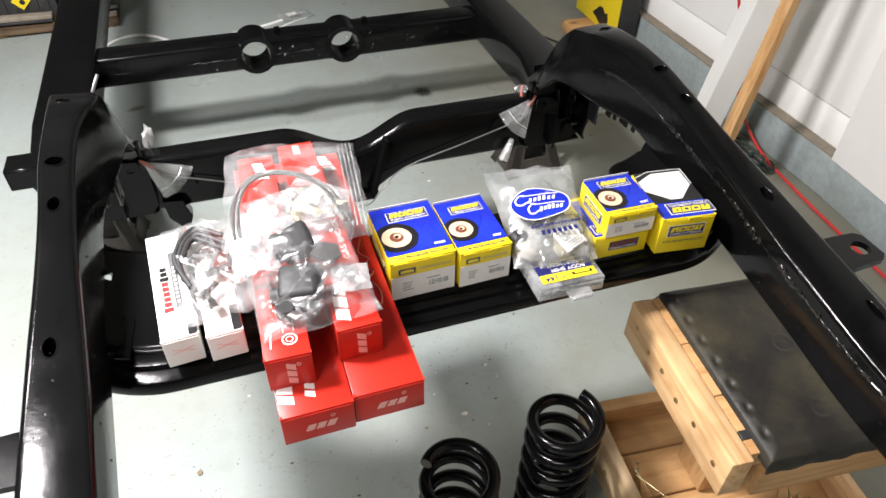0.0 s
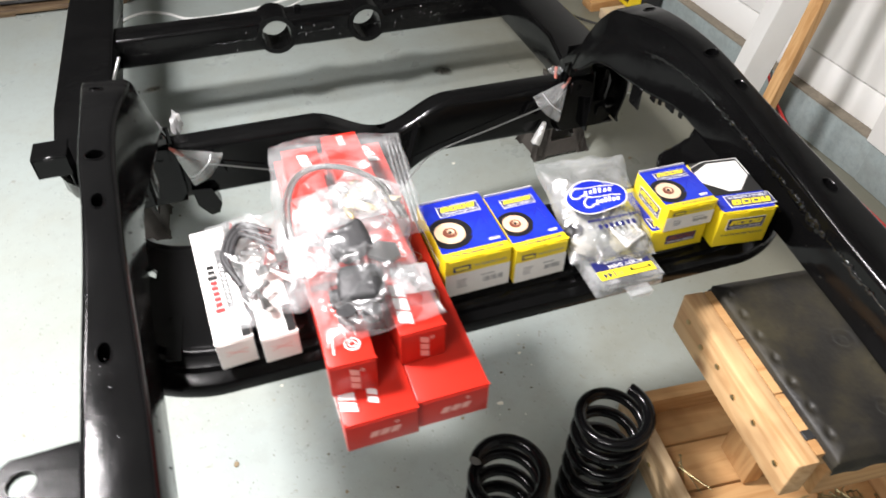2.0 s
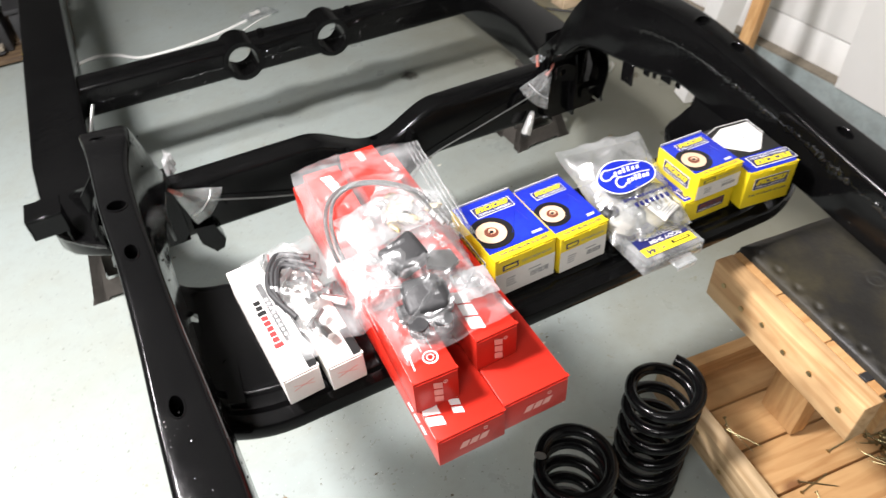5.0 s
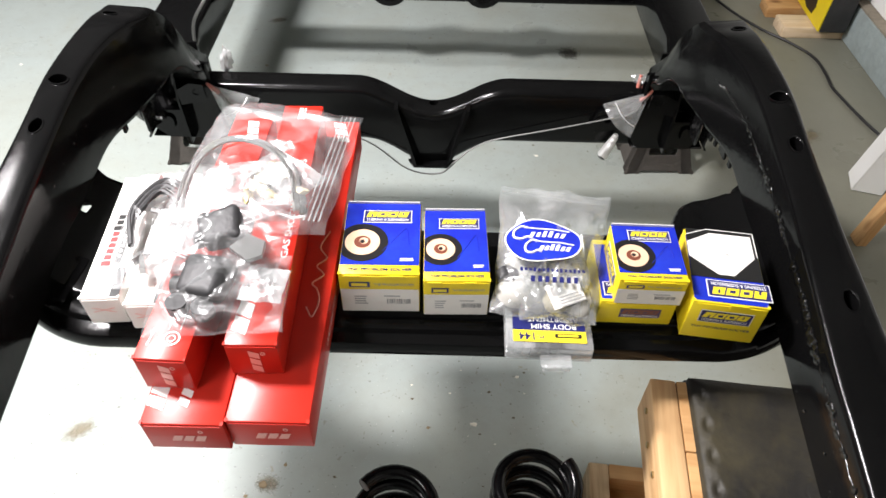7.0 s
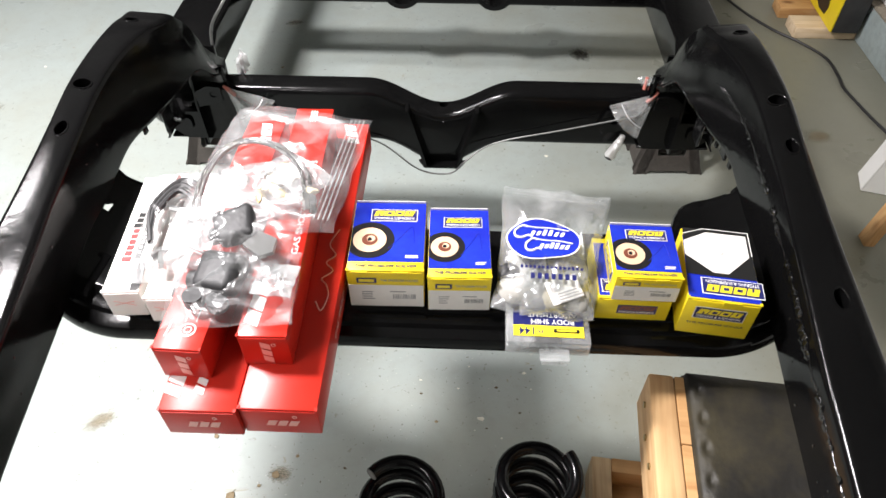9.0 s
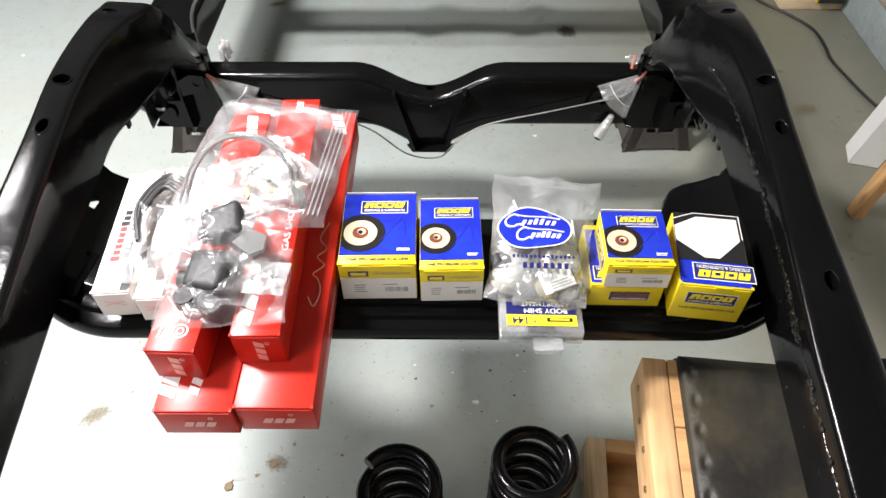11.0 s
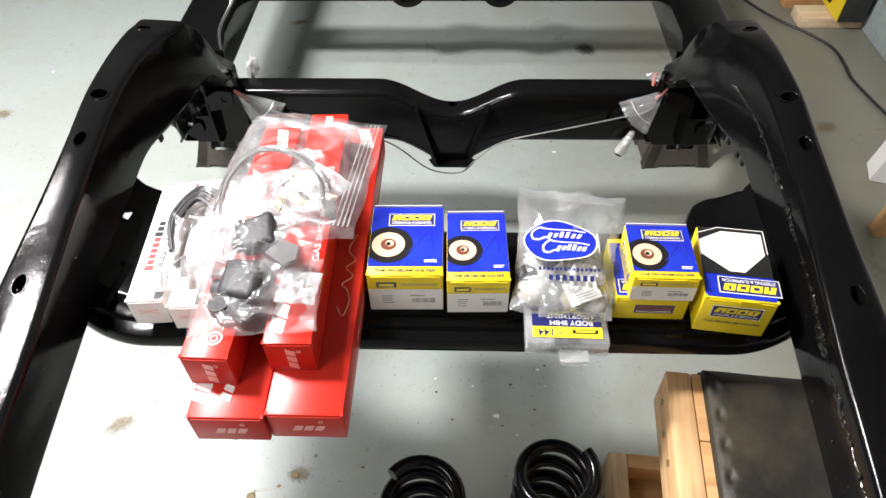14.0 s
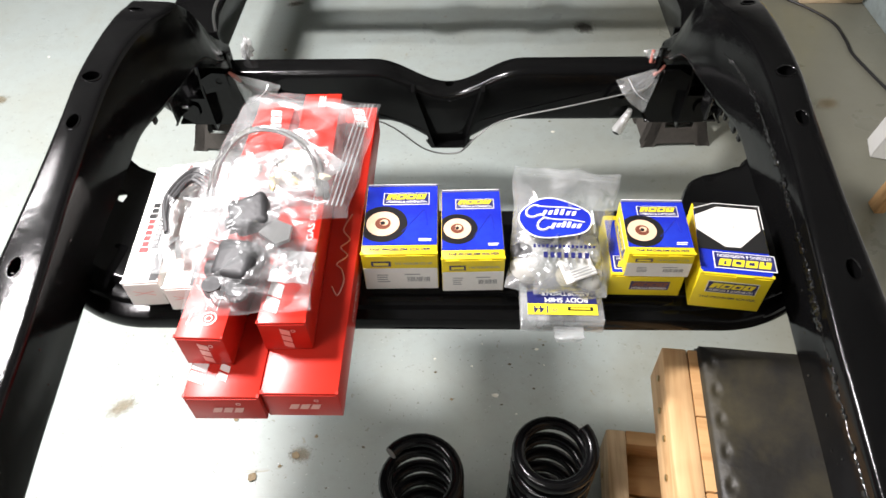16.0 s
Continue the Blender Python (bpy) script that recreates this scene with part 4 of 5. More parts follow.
def part_box(x, y, z, w, d, h, turn, label, side_emblem=False, tilt=0.0, roll=0.0):
    ob = thing("part_box", label, "box", pose(x, y, z, tilt, roll, turn), "blue and yellow boxes")
    carton(ob, w, d, h, YELLOW)
    t = pose(0, 0, h + 0.0003)
    printed("blue_panel", w * 0.985, d * 0.87, BLUE, ob, t @ pose(0, d * 0.055, 0), "glossy blue printed panel")
    emblem(ob, t @ pose(w * 0.06, d * 0.29, 0.0005), w * 0.64)
    tyre_picture(ob, t @ pose(-w * 0.24, -d * 0.08, 0.0005), w * 0.33, -w * 0.25)
    part("stripe_mark", tube(smooth_path([(w * 0.02, -d * 0.2, 0), (w * 0.2, 0, 0), (w * 0.32, d * 0.12, 0), (w * 0.36, -d * 0.1, 0)], 4), 0.0008, 5), BLUE, ob, "", 40, t @ pose(0, 0, 0.0004))
    bars(WHITE_INK, ob, t @ pose(w * 0.34, -d * 0.31, 0.0005), w * 0.18, 0.006, 2)
    lettering("THE PROBLEM SOLVER", d * 0.05, NAVY, ob, t @ pose(0, -d * 0.44, 0.0004), width=w * 0.8, shear=0.2)
    # raised back flap and front tongue
    part("back_flap", block(w * 0.96, 0.0012, 0.006, 0, d / 2 - 0.001, h - 0.002), CARD, ob, "upturned card flap")
    for s in (-0.33, 0.2):
        part("tongue", block(w * 0.2, 0.0018, 0.006, s * w, -d / 2 - 0.0009, h - 0.008), YELLOW, ob)
    f = front(-d / 2 - 0.0006, 0)
    printed("white_label", w * 0.985, h * 0.60, CARD, ob, f @ pose(0, h * 0.315, 0))
    printed("emblem_plate", w * 0.26, h * 0.14, NAVY, ob, f @ pose(-w * 0.25, h * 0.74, 0))
    printed("emblem_block", w * 0.2, h * 0.07, YELLOW_INK, ob, f @ pose(-w * 0.25, h * 0.74, 0.0004))
    lettering("THE PROBLEM SOLVER", h * 0.085, GREY_INK, ob, f @ pose(w * 0.18, h * 0.74, 0), width=w * 0.5)
    bars(GREY_INK, ob, f @ pose(-w * 0.24, h * 0.33, 0.0004), w * 0.17, h * 0.26, 4, fill=0.35)
    bars(GREY_INK, ob, f @ pose(w * 0.18, h * 0.44, 0.0004), w * 0.26, h * 0.05, 1)
    for k in range(14):
        printed("barcode_bar", w * 0.013 * (0.5 + random.random()), h * 0.13, GREY_INK, ob, f @ pose(w * (0.09 + 0.022 * k), h * 0.30, 0.0004))
    if side_emblem:
        emblem(ob, pose(-w / 2 - 0.0006, 0, h * 0.5, 90, 0, -90), d * 0.62)
    return ob


part_box(-0.040, -0.246, 0.636, 0.105, 0.134, 0.076, 1.0, "blue-topped yellow and white carton with a printed tyre", side_emblem=True)
part_box(0.061, -0.250, 0.636, 0.087, 0.132, 0.070, 1.5, "smaller blue-topped yellow and white carton on the pan")
part_box(0.312, -0.278, 0.683, 0.087, 0.098, 0.046, -1.0, "small blue and yellow carton stacked on other cartons", side_emblem=True, tilt=0)

ob = thing("part_box", "blue and yellow carton lying under a smaller carton", "box", pose(0.304, -0.268, 0.636, 0, 0, -1), "blue and yellow boxes")
carton(ob, 0.10, 0.112, 0.046, YELLOW)
printed("blue_panel", 0.098, 0.098, BLUE, ob, pose(0, -0.003, 0.0463))
emblem(ob, pose(-0.012, -0.035, 0.0468, 0, 0, 180), 0.066)
emblem(ob, front(-0.0566, 0.024) @ pose(0.005, 0, 0), 0.056, YELLOW_INK, ink=RUST)

ob = thing("part_box", "blue and yellow carton with a black and white card", "box", pose(0.417, -0.282, 0.636, 0, 0, -7), "blue and yellow boxes")
carton(ob, 0.094, 0.130, 0.073, YELLOW)
t = pose(0, 0, 0.0733)
printed("blue_panel", 0.092, 0.114, BLUE, ob, t @ pose(0, -0.006, 0))
emblem(ob, t @ pose(0.012, -0.041, 0.0005, 0, 0, 180), 0.08)
printed("black_card", 0.091, 0.088, BLACK_INK, ob, t @ pose(0, 0.021, 0.0009))
part("white_card", plate([(-0.0455, -0.010), (-0.010, -0.040), (0.010, -0.040), (0.041, -0.005), (0.041, 0.036), (-0.014, 0.036), (-0.0455, 0.016)], 0.0006), CARD, ob, "white home-plate shaped card", 0, t @ pose(0, 0.023, 0.0013))
for a, b in (((-0.0455, 0.030), (-0.018, 0.043)), ((-0.018, 0.043), (0.045, 0.043)), ((0.045, 0.043), (0.045, -0.002))):
    mid, d = ((a[0] + b[0]) / 2, (a[1] + b[1]) / 2), (b[0] - a[0], b[1] - a[1])
    printed("white_line", math.hypot(*d), 0.0012, WHITE_INK, ob, t @ pose(mid[0], mid[1] + 0.023, 0.0013, 0, 0, math.degrees(math.atan2(d[1], d[0]))))
part("ring_mark", disc(0.0022, 0.0004, 14, inner=0.0015), GREY_INK, ob, matrix=t @ pose(0.005, 0.02, 0.0019), smooth=0)
emblem(ob, front(-0.0656, 0.047), 0.066)
lettering("THE PROBLEM SOLVER", 0.006, NAVY, ob, front(-0.0656, 0.024), width=0.075)
part("tongue", block(0.022, 0.0018, 0.007, 0.01, -0.066, 0.066), YELLOW, ob)

# ---- clear plastic case of shims ----
case = thing("shim_case", "clear plastic hinged case with a blue and yellow label", "plastic case", pose(0.184, -0.326, 0.636, 0, 0, -1))
part("tray", block(0.112, 0.125, 0.016, bevel=0.003), CLEAR_CASE, case, "clear lower half")
part("lid", block(0.112, 0.125, 0.011, 0, 0, 0.0165, 0.003), CLEAR_CASE, case, "clear lid")
part("latch", join(block(0.040, 0.020, 0.003, 0.008, -0.072, 0.013, 0.001, 1), block(0.034, 0.004, 0.009, 0.008, -0.081, 0.006, 0.001, 1)), CLEAR_CASE, case, "clear snap latch")
for k in range(14):
    part("metal_shim", block(0.022, 0.012, 0.0016, random.uniform(-0.038, 0.038), random.uniform(-0.045, 0.045), 0.003 + 0.0018 * (k % 5), 0, turn=Matrix.Rotation(random.uniform(0, 3), 4, "Z")), STEEL, case)
t = pose(0, -0.011, 0.0279)
lab = printed("label_card", 0.094, 0.072, NAVY, case, t @ pose(0, -0.006, 0), "navy and yellow paper label")
printed("yellow_band", 0.094, 0.018, YELLOW_INK, case, t @ pose(0, -0.033, 0.0005))
lettering("144", 0.017, NAVY, case, t @ pose(-0.028, -0.033, 0.001, 0, 0, 180), width=0.02)
lettering("PC", 0.008, NAVY, case, t @ pose(-0.012, -0.034, 0.001, 0, 0, 180))
printed("emblem_plate", 0.034, 0.006, BLACK_INK, case, t @ pose(0.024, -0.032, 0.001))
printed("emblem_block", 0.026, 0.003, YELLOW_INK, case, t @ pose(0.024, -0.032, 0.0015))
lettering("BODY SHIM", 0.011, WHITE_INK, case, t @ pose(0.006, -0.017, 0.0008, 0, 0, 180), width=0.058)
lettering("ASSORTMENT", 0.010, WHITE_INK, case, t @ pose(0.006, -0.006, 0.0008, 0, 0, 180), width=0.066)

# ---- clear bags ----


def bag_sheet(w, d, bulge, wrinkle, seed, nx=60, ny=60, low=0.0):
    """A flat plastic bag: two crumpled sheets that meet at their edges, swollen in the middle."""
    bm = bmesh.new()
    sheets = []
    rng = random.Random(int(seed * 10))
    creases = [(rng.uniform(0, math.pi), rng.uniform(-0.8, 0.8), rng.uniform(-0.9, 0.9), rng.uniform(0.35, 0.9), rng.uniform(0.035, 0.07), rng.choice((-0.8, 1.0, 1.3))) for _ in range(14)]
    for side in (1, -1):
        grid = []
        for j in range(ny + 1):
            row = []
            for i in range(nx + 1):
                u, v = i / nx * 2 - 1, j / ny * 2 - 1
                edge = max(0.0, (1 - u * u) * (1 - v * v)) ** 0.5
                p = Vector((u * 3 + seed, v * 3, side * 2.0))
                n = 0.8 * noise.noise(p * 0.9) + 0.7 * (0.3 - abs(noise.noise(p * 1.3)))
                for a, cx, cy, ln, wd, amp in creases:
                    s, q = (u - cx) * math.cos(a) + (v - cy) * math.sin(a), (v - cy) * math.cos(a) - (u - cx) * math.sin(a)
                    if abs(q) < 3 * wd and abs(s) < ln:
                        n += side * amp * math.exp(-(q / wd) ** 2) * (1 - (s / ln) ** 2)
                fold = wrinkle * n
                z = side * bulge * edge * (1 + 0.5 * noise.noise(Vector((u * 2, v * 2, seed)))) + fold * (0.35 + 0.65 * edge)
                if side < 0:
                    z = max(z, low) if low else z * 0.35
                x = u * w / 2 + 0.03 * w * noise.noise(Vector((v * 2.5, seed, 1))) * (abs(u) ** 3)
                y = v * d / 2 + 0.03 * d * noise.noise(Vector((u * 2.5, seed, 5))) * (abs(v) ** 3)
                row.append(bm.verts.new((x, y, z)))
            grid.append(row)
        sheets.append(grid)
        for j in range(ny):
            for i in range(nx):
                bm.faces.new((grid[j][i], grid[j][i + 1], grid[j + 1][i + 1], grid[j + 1][i]))
    return bm


def lump(r, seed, sx=1, sy=1, sz=1, rough=0.35, sub=3):
    bm = bmesh.new()
    bmesh.ops.create_icosphere(bm, subdivisions=sub, radius=1)
    for v in bm.verts:
        n = noise.noise(v.co * 1.7 + Vector((seed, seed * 2.1, 0))) + 0.8 * (0.3 - abs(noise.noise(v.co * 2.6 + Vector((seed, 0, 3)))))
        v.co *= 1 + rough * n
        v.co.x, v.co.y, v.co.z = v.co.x * r * sx, v.co.y * r * sy, v.co.z * r * sz
    return bm


# white-logo zip bag on the case
bag = thing("zip_bag", "clear zip bag of pale parts with a blue oval print", "plastic bag", pose(0.190, -0.247, 0.690, 13, 0, -8))
film = bag_sheet(0.150, 0.205, 0.034, 0.004, 3.1)
for v in film.verts:
    v.co.x *= 0.93 + 0.13 * max(0.0, min(1.0, (v.co.y + 0.02) / 0.10)) ** 2
part("film", film, FILM_SHINY, bag, "crumpled clear film")
for k in range(3):
    part("zip_strip", block(0.150, 0.002, 0.0012, 0, 0.093 - 0.005 * k, 0.010, 0.0004, 1), FILM_SHINY, bag, "pressed zip strip")
# extra film sheet, added only for more streaks of shine
part("inner_sheen_film", bag_sheet(0.10, 0.13, 0.024, 0.006, 5.3, 40, 40), FILM_SHINY, bag, "inner clear film added for shiny streaks", matrix=pose(0.006, -0.035, 0.004, 0, 0, 12))
for k in range(10):
    px, py = -0.036 + 0.024 * (k % 4) + random.uniform(-0.006, 0.006), -0.066 + 0.034 * (k // 4) + random.uniform(-0.006, 0.006)
    part("moulded_part", lump(random.uniform(0.020, 0.025), k * 3.3, 1.2, 0.95, 0.5, 0.16, 3), (PLASTER, PLASTER, CREAM_PART, PLASTER)[k % 4], bag, "pale moulded part", matrix=pose(px, py, 0.008, 0, 0, 40 * k))
part("rubber_bush", lump(0.016, 88, 1, 1, 0.6, 0.25, 3), RUBBER, bag, "dark rubber bush", matrix=pose(-0.052, -0.05, 0.010))
oval = disc(1, 0.0006, 48)
for v in oval.verts:
    v.co.y *= 1 + 0.10 * math.cos(3 * math.atan2(v.co.y, v.co.x) + 0.6)
bmesh.ops.scale(oval, vec=(0.049, 0.030, 1), verts=oval.verts)
logo = part("oval_print", oval, BLUE, bag, "blue oval print with white outline", 0, pose(-0.012, -0.008, 0.0415, 0, 0, 4))
rim = disc(1, 0.0005, 48, inner=0.955)
for v in rim.verts:
    v.co.y *= 1 + 0.10 * math.cos(3 * math.atan2(v.co.y, v.co.x) + 0.6)
bmesh.ops.scale(rim, vec=(0.051, 0.032, 1), verts=rim.verts)
part("oval_rim", rim, WHITE_INK, bag, "", 0, pose(-0.012, -0.008, 0.0413, 0, 0, 4))
for dx, dy, w in ((-0.001, 0.010, 0.070), (0.011, -0.009, 0.060)):
    o = pose(dx - 0.012, -0.008 + dy, 0.0423, 0, 0, 4)
    big = [(-w * 0.30, 0.009, 0), (-w * 0.42, 0.010, 0), (-w * 0.55, 0.002, 0), (-w * 0.54, -0.007, 0), (-w * 0.42, -0.009, 0), (-w * 0.3, -0.005, 0), (-w * 0.2, -0.006, 0)]
    part("script_mark", tube(smooth_path(big, 5), 0.0017, 5), WHITE_INK, bag, "", 40, o)
    part("script_mark", tube(smooth_path([(-w * 0.34, 0.0095, 0), (-w * 0.1, 0.0085, 0), (w * 0.2, 0.0085, 0), (w * 0.5, 0.006, 0)], 5), 0.001, 5), WHITE_INK, bag, "", 40, o)
    for k in range(6):
        tall = 0.0115 if k in (2, 3) else 0.0085
        printed("script_block", 0.0048, tall * 0.8, WHITE_INK, bag, o @ pose(-w * 0.2 + k * w * 0.115, tall * 0.5 - 0.005, 0), slant=0.003)
for k in range(15):
    printed("print_bar", 0.0034, 0.0038 + 0.0016 * (k % 3 == 0), NAVY, bag, pose(0.004, -0.048, 0.038, 0, 0, 5) @ pose(-0.04 + 0.0057 * k, 0, 0))
for k in range(7):
    printed("print_bar", 0.0055, 0.0085, NAVY, bag, pose(0.008, -0.060, 0.036, 0, 0, 5) @ pose(-0.028 + 0.0092 * k, 0, 0))
tag = printed("paper_tag", 0.046, 0.034, CARD, bag, pose(0.024, -0.072, 0.026, 10, 5, 30), "creased white paper tag with a barcode")
for k in range(12):
    printed("barcode_bar", 0.0005, 0.013, GREY_INK, bag, pose(0.024, -0.072, 0.0264, 10, 5, 30) @ pose(-0.018 + 0.0017 * k, 0.006, 0.0004))
bars(GREY_INK, bag, pose(0.024, -0.072, 0.0264, 10, 5, 30) @ pose(0.006, -0.01, 0.0004), 0.036, 0.016, 4, fill=0.3)

# hose bag on the red boxes
bag = thing("zip_bag", "large clear zip bag of braided hoses on red cartons", "plastic bag", pose(-0.202, -0.157, 0.757, 0, 0, -6))
part("film", bag_sheet(0.215, 0.25, 0.042, 0.006, 7.7), FILM_BRIGHT, bag, "crumpled clear film")
for k in range(4):
    part("zip_strip", block(0.0022, 0.222, 0.0012, 0.080 + 0.0065 * k, 0, 0.012, 0.0004, 1), FILM_MILKY_GLARE, bag, "pressed zip strip")
inside = pose(-0.202, -0.157, 0.757, 0, 0, -6).inverted()
for k in range(2):
    run = [(-0.150, -0.240, 0.780), (-0.162, -0.203, 0.792), (-0.194, -0.170, 0.799), (-0.235, -0.156, 0.801), (-0.268, -0.168, 0.798), (-0.288, -0.205, 0.788), (-0.293, -0.250, 0.772), (-0.288, -0.285, 0.757)]
    run = [Vector((x + (x + 0.225) * 0.11 * k, y + (y + 0.235) * 0.12 * k, z - 0.003 * k)) for x, y, z in run]
    hose = smooth_path([inside @ p for p in run], 6)
    part("braided_hose", tube(hose, 0.0031, 10), BRAID, bag, "curved braided steel hose")
    for end, nxt in ((hose[0], hose[2]), (hose[-1], hose[-3])):
        d = (end - nxt).normalized() * 0.026
        part("hose_fitting", tube([end, end + d * 0.4, end + d * 0.45, end + d], [0.0066, 0.0066, 0.0052, 0.0052], 6), (STEEL, DULL_STEEL)[k], bag, "hexagonal steel fitting", 30)
# milky films over the fittings, whitened to paint in the glare too
part("inner_sheen_film", bag_sheet(0.115, 0.085, 0.012, 0.004, 21.5, 40, 30), FILM_MILKY_GLARE, bag, "milky inner film over fittings, partly painted glare", matrix=pose(-0.012, -0.062, 0.018, 0, 0, 14))
part("inner_sheen_film", bag_sheet(0.10, 0.07, 0.010, 0.006, 23.5, 30, 24), FILM_MILKY_GLARE, bag, "milky inner film over fittings, partly painted glare", matrix=pose(0.03, -0.03, 0.012, 0, 0, -32))
for k in range(16):
    m = (CREAM_PART, PLASTER, BRASS, STEEL, CARD, CREAM_PART)[k % 6]
    part("small_part", lump(0.006 + 0.005 * random.random(), k * 1.9 + 20, 1.5, 0.8, 0.6, 0.4, 2), m, bag, "small pale fitting", matrix=pose(random.gauss(0.012, 0.024), random.gauss(-0.055, 0.02), 0.022, 0, 0, random.uniform(0, 180)))

# two bags of black rubber mounts


def rubber_mount(bag, name, px, py, z, turn, seed, size):
    """A squat moulded block with a round bush on its flank."""
    body = block(0.052 * size, 0.048 * size, 0.027 * size, bevel=0.010 * size, seg=4)
    for v in body.verts:
        v.co *= 1 + 0.28 * noise.noise(v.co * 38 + Vector((seed, 0, 0)))
    part(name, body, RUBBER, bag, "black rubber mount", 50, pose(px, py, z, 8, -10, turn))
    part("bush", join(tube([(-0.034 * size, -0.008, 0.012), (-0.024 * size, -0.008, 0.012)], 0.011 * size, 18)), RUBBER, bag, "round rubber bush", 40, pose(px, py, z, 8, -10, turn))


for n, (bx, by, bz, w, d, turn, px, py) in enumerate(((-0.226, -0.318, 0.774, 0.165, 0.125, -10, 0.004, 0.008), (-0.214, -0.388, 0.757, 0.155, 0.115, 4, -0.012, 0.008))):
    bag = thing("parts_bag", "crinkled clear bag with a black rubber mount, on red cartons", "plastic bag", pose(bx, by, bz, 0, 0, turn), "rubber mount bags")
    part("film", bag_sheet(w, d, 0.032, 0.006, 11.3 + 5 * n), FILM_BRIGHT, bag, "crumpled clear film")
    rubber_mount(bag, "rubber_mount", px, py, 0.003, 20 - 35 * n, 3.0 + n, 1.0 + 0.12 * n)
    if n == 0:
        lug = part("bracket", plate([(px + 0.018, py - 0.030), (px + 0.046, py - 0.045), (px + 0.060, py - 0.034), (px + 0.056, py - 0.012), (px + 0.03, py - 0.004)], 0.006, 0.010), DULL_STEEL, bag, "dull steel bracket")
        cut(lug, disc(0.0055, 0.04, 18, px + 0.045, py - 0.027, 0))
        # milky sheet laid in to paint the glare on this bag's left
        part("glare_sheet", bag_sheet(0.06, 0.075, 0.010, 0.003, 33.5, 30, 30), FILM_MILKY_GLARE, bag, "milky sheet added as painted glare on the bag", matrix=pose(-0.052, -0.006, 0.012, 0, 0, 12))
        bars(GREY_INK, bag, pose(-0.035, -0.045, 0.019, 5, 0, -14), 0.045, 0.008, 2)
    else:
        for k, (qx, qy) in enumerate(((-0.030, -0.032), (0.0, -0.040))):
            part("rubber_bush", tube([(px + qx, py + qy, 0.004), (px + qx, py + qy, 0.019)], 0.0125, 20), RUBBER, bag, "small black rubber bush")
        # milky sheet painting the white highlight on the right
        part("glare_sheet", bag_sheet(0.05, 0.05, 0.008, 0.0025, 37.5, 26, 26), FILM_MILKY_GLARE, bag, "milky sheet added as painted glare on the bag", matrix=pose(0.052, 0.0, 0.014, 0, 0, -10))

# bag of fittings on the white boxes
bag = thing("parts_bag", "crinkled clear bag of hose ends lying on white cartons", "plastic bag", pose(-0.350, -0.215, 0.692, 0, 0, 6))
part("film", bag_sheet(0.115, 0.225, 0.022, 0.006, 19.0), FILM_BRIGHT, bag, "crumpled clear film")
for k in range(9):
    x, y, a = random.uniform(-0.03, 0.03), -0.085 + 0.02 * k, random.uniform(0, 3.1)
    d = Vector((math.cos(a), math.sin(a), 0.1)) * 0.018
    c = Vector((x, y, 0.012))
    part("hose_fitting", tube([c - d, c, c + 0.05 * d, c + d], [0.0065, 0.0065, 0.0045, 0.0045], 6), (STEEL, DULL_STEEL)[k % 2], bag, "steel hose fitting", 30)
for k in range(3):
    part("rubber_hose", tube(smooth_path([(-0.03 - 0.006 * k, -0.05 + 0.02 * k, 0.014), (-0.042 + 0.006 * k, 0.02, 0.017), (-0.008, 0.078 - 0.012 * k, 0.017), (0.034, 0.05 - 0.02 * k, 0.014)]), 0.0046, 8), RUBBER, bag, "short black hose")

# small bags tied over the brake line ends


def line_bag(tip, left, right, bulge, seed):
    """A clear bag gathered at its tip and fanned out to its open end."""
    tip, left, right = Vector(tip), Vector(left), Vector(right)
    bag = thing("line_bag", "small clear bag over a brake line end with red cap", "plastic bag", pose(*tip), "brake line bags")
    out = (left - tip).cross(right - tip).normalized()
    out = out if out.y < 0 else -out

    def spot(u, v, side):
        p = (left - tip) * (1 - v) + (right - tip) * v
        mid = math.sin(math.pi * v)
        grow = 1 + 0.10 * mid + 0.03 * noise.noise(Vector((v * 4, seed, u)))
        fold = 0.006 * noise.noise(Vector((u * 3, v * 5, seed + side))) + 0.004 * noise.noise(Vector((v * 11, seed, side * 3)))
        return p * (0.06 + 0.94 * u) * grow + out * (side * bulge * mid * (0.25 + 0.75 * math.sin(math.pi * min(1, u * 0.8))) + fold * u)

    bm = bmesh.new()
    for side in (1, -0.4):
        grid = [[bm.verts.new(spot(i / 22, j / 22, side)) for i in range(23)] for j in range(23)]
        for j in range(22):
            for i in range(22):
                bm.faces.new((grid[j][i], grid[j][i + 1], grid[j + 1][i + 1], grid[j + 1][i]))
    part("film", bm, FILM_SHINY, bag, "crumpled clear film")
    part("zip_strip", tube([spot(0.74, 0.06 + 0.088 * k, 1.05) for k in range(11)], 0.0013, 6), WRAP, bag, "white zip strip")
    away = -((left + right) / 2 - tip).normalized()
    part("end_cap", tube([away * -0.03, away * -0.008, away * 0.004], [0.0045, 0.005, 0.003], 10), RED_CAP, bag, "red rubber cap")
    return bag


line_bag((0.503, 0.425, 0.509), (0.399, 0.418, 0.478), (0.474, 0.398, 0.401), 0.014, 31.0)
line_bag((0.802, 0.60, 0.372), (0.872, 0.605, 0.325), (0.825, 0.615, 0.290), 0.014, 39.0)
line_bag((-0.492, 0.412, 0.508), (-0.385, 0.425, 0.466), (-0.464, 0.400, 0.405), 0.016, 35.0)
bag = thing("line_bag", "tiny white plastic wrap on a brake fitting above the crossmember", "plastic bag", pose(-0.475, 0.515, 0.506, 80, 10, 20), "brake line bags")
part("film", lump(0.016, 41, 0.8, 1.5, 0.4, 0.8, 3), WRAP, bag, "crumpled clear film")
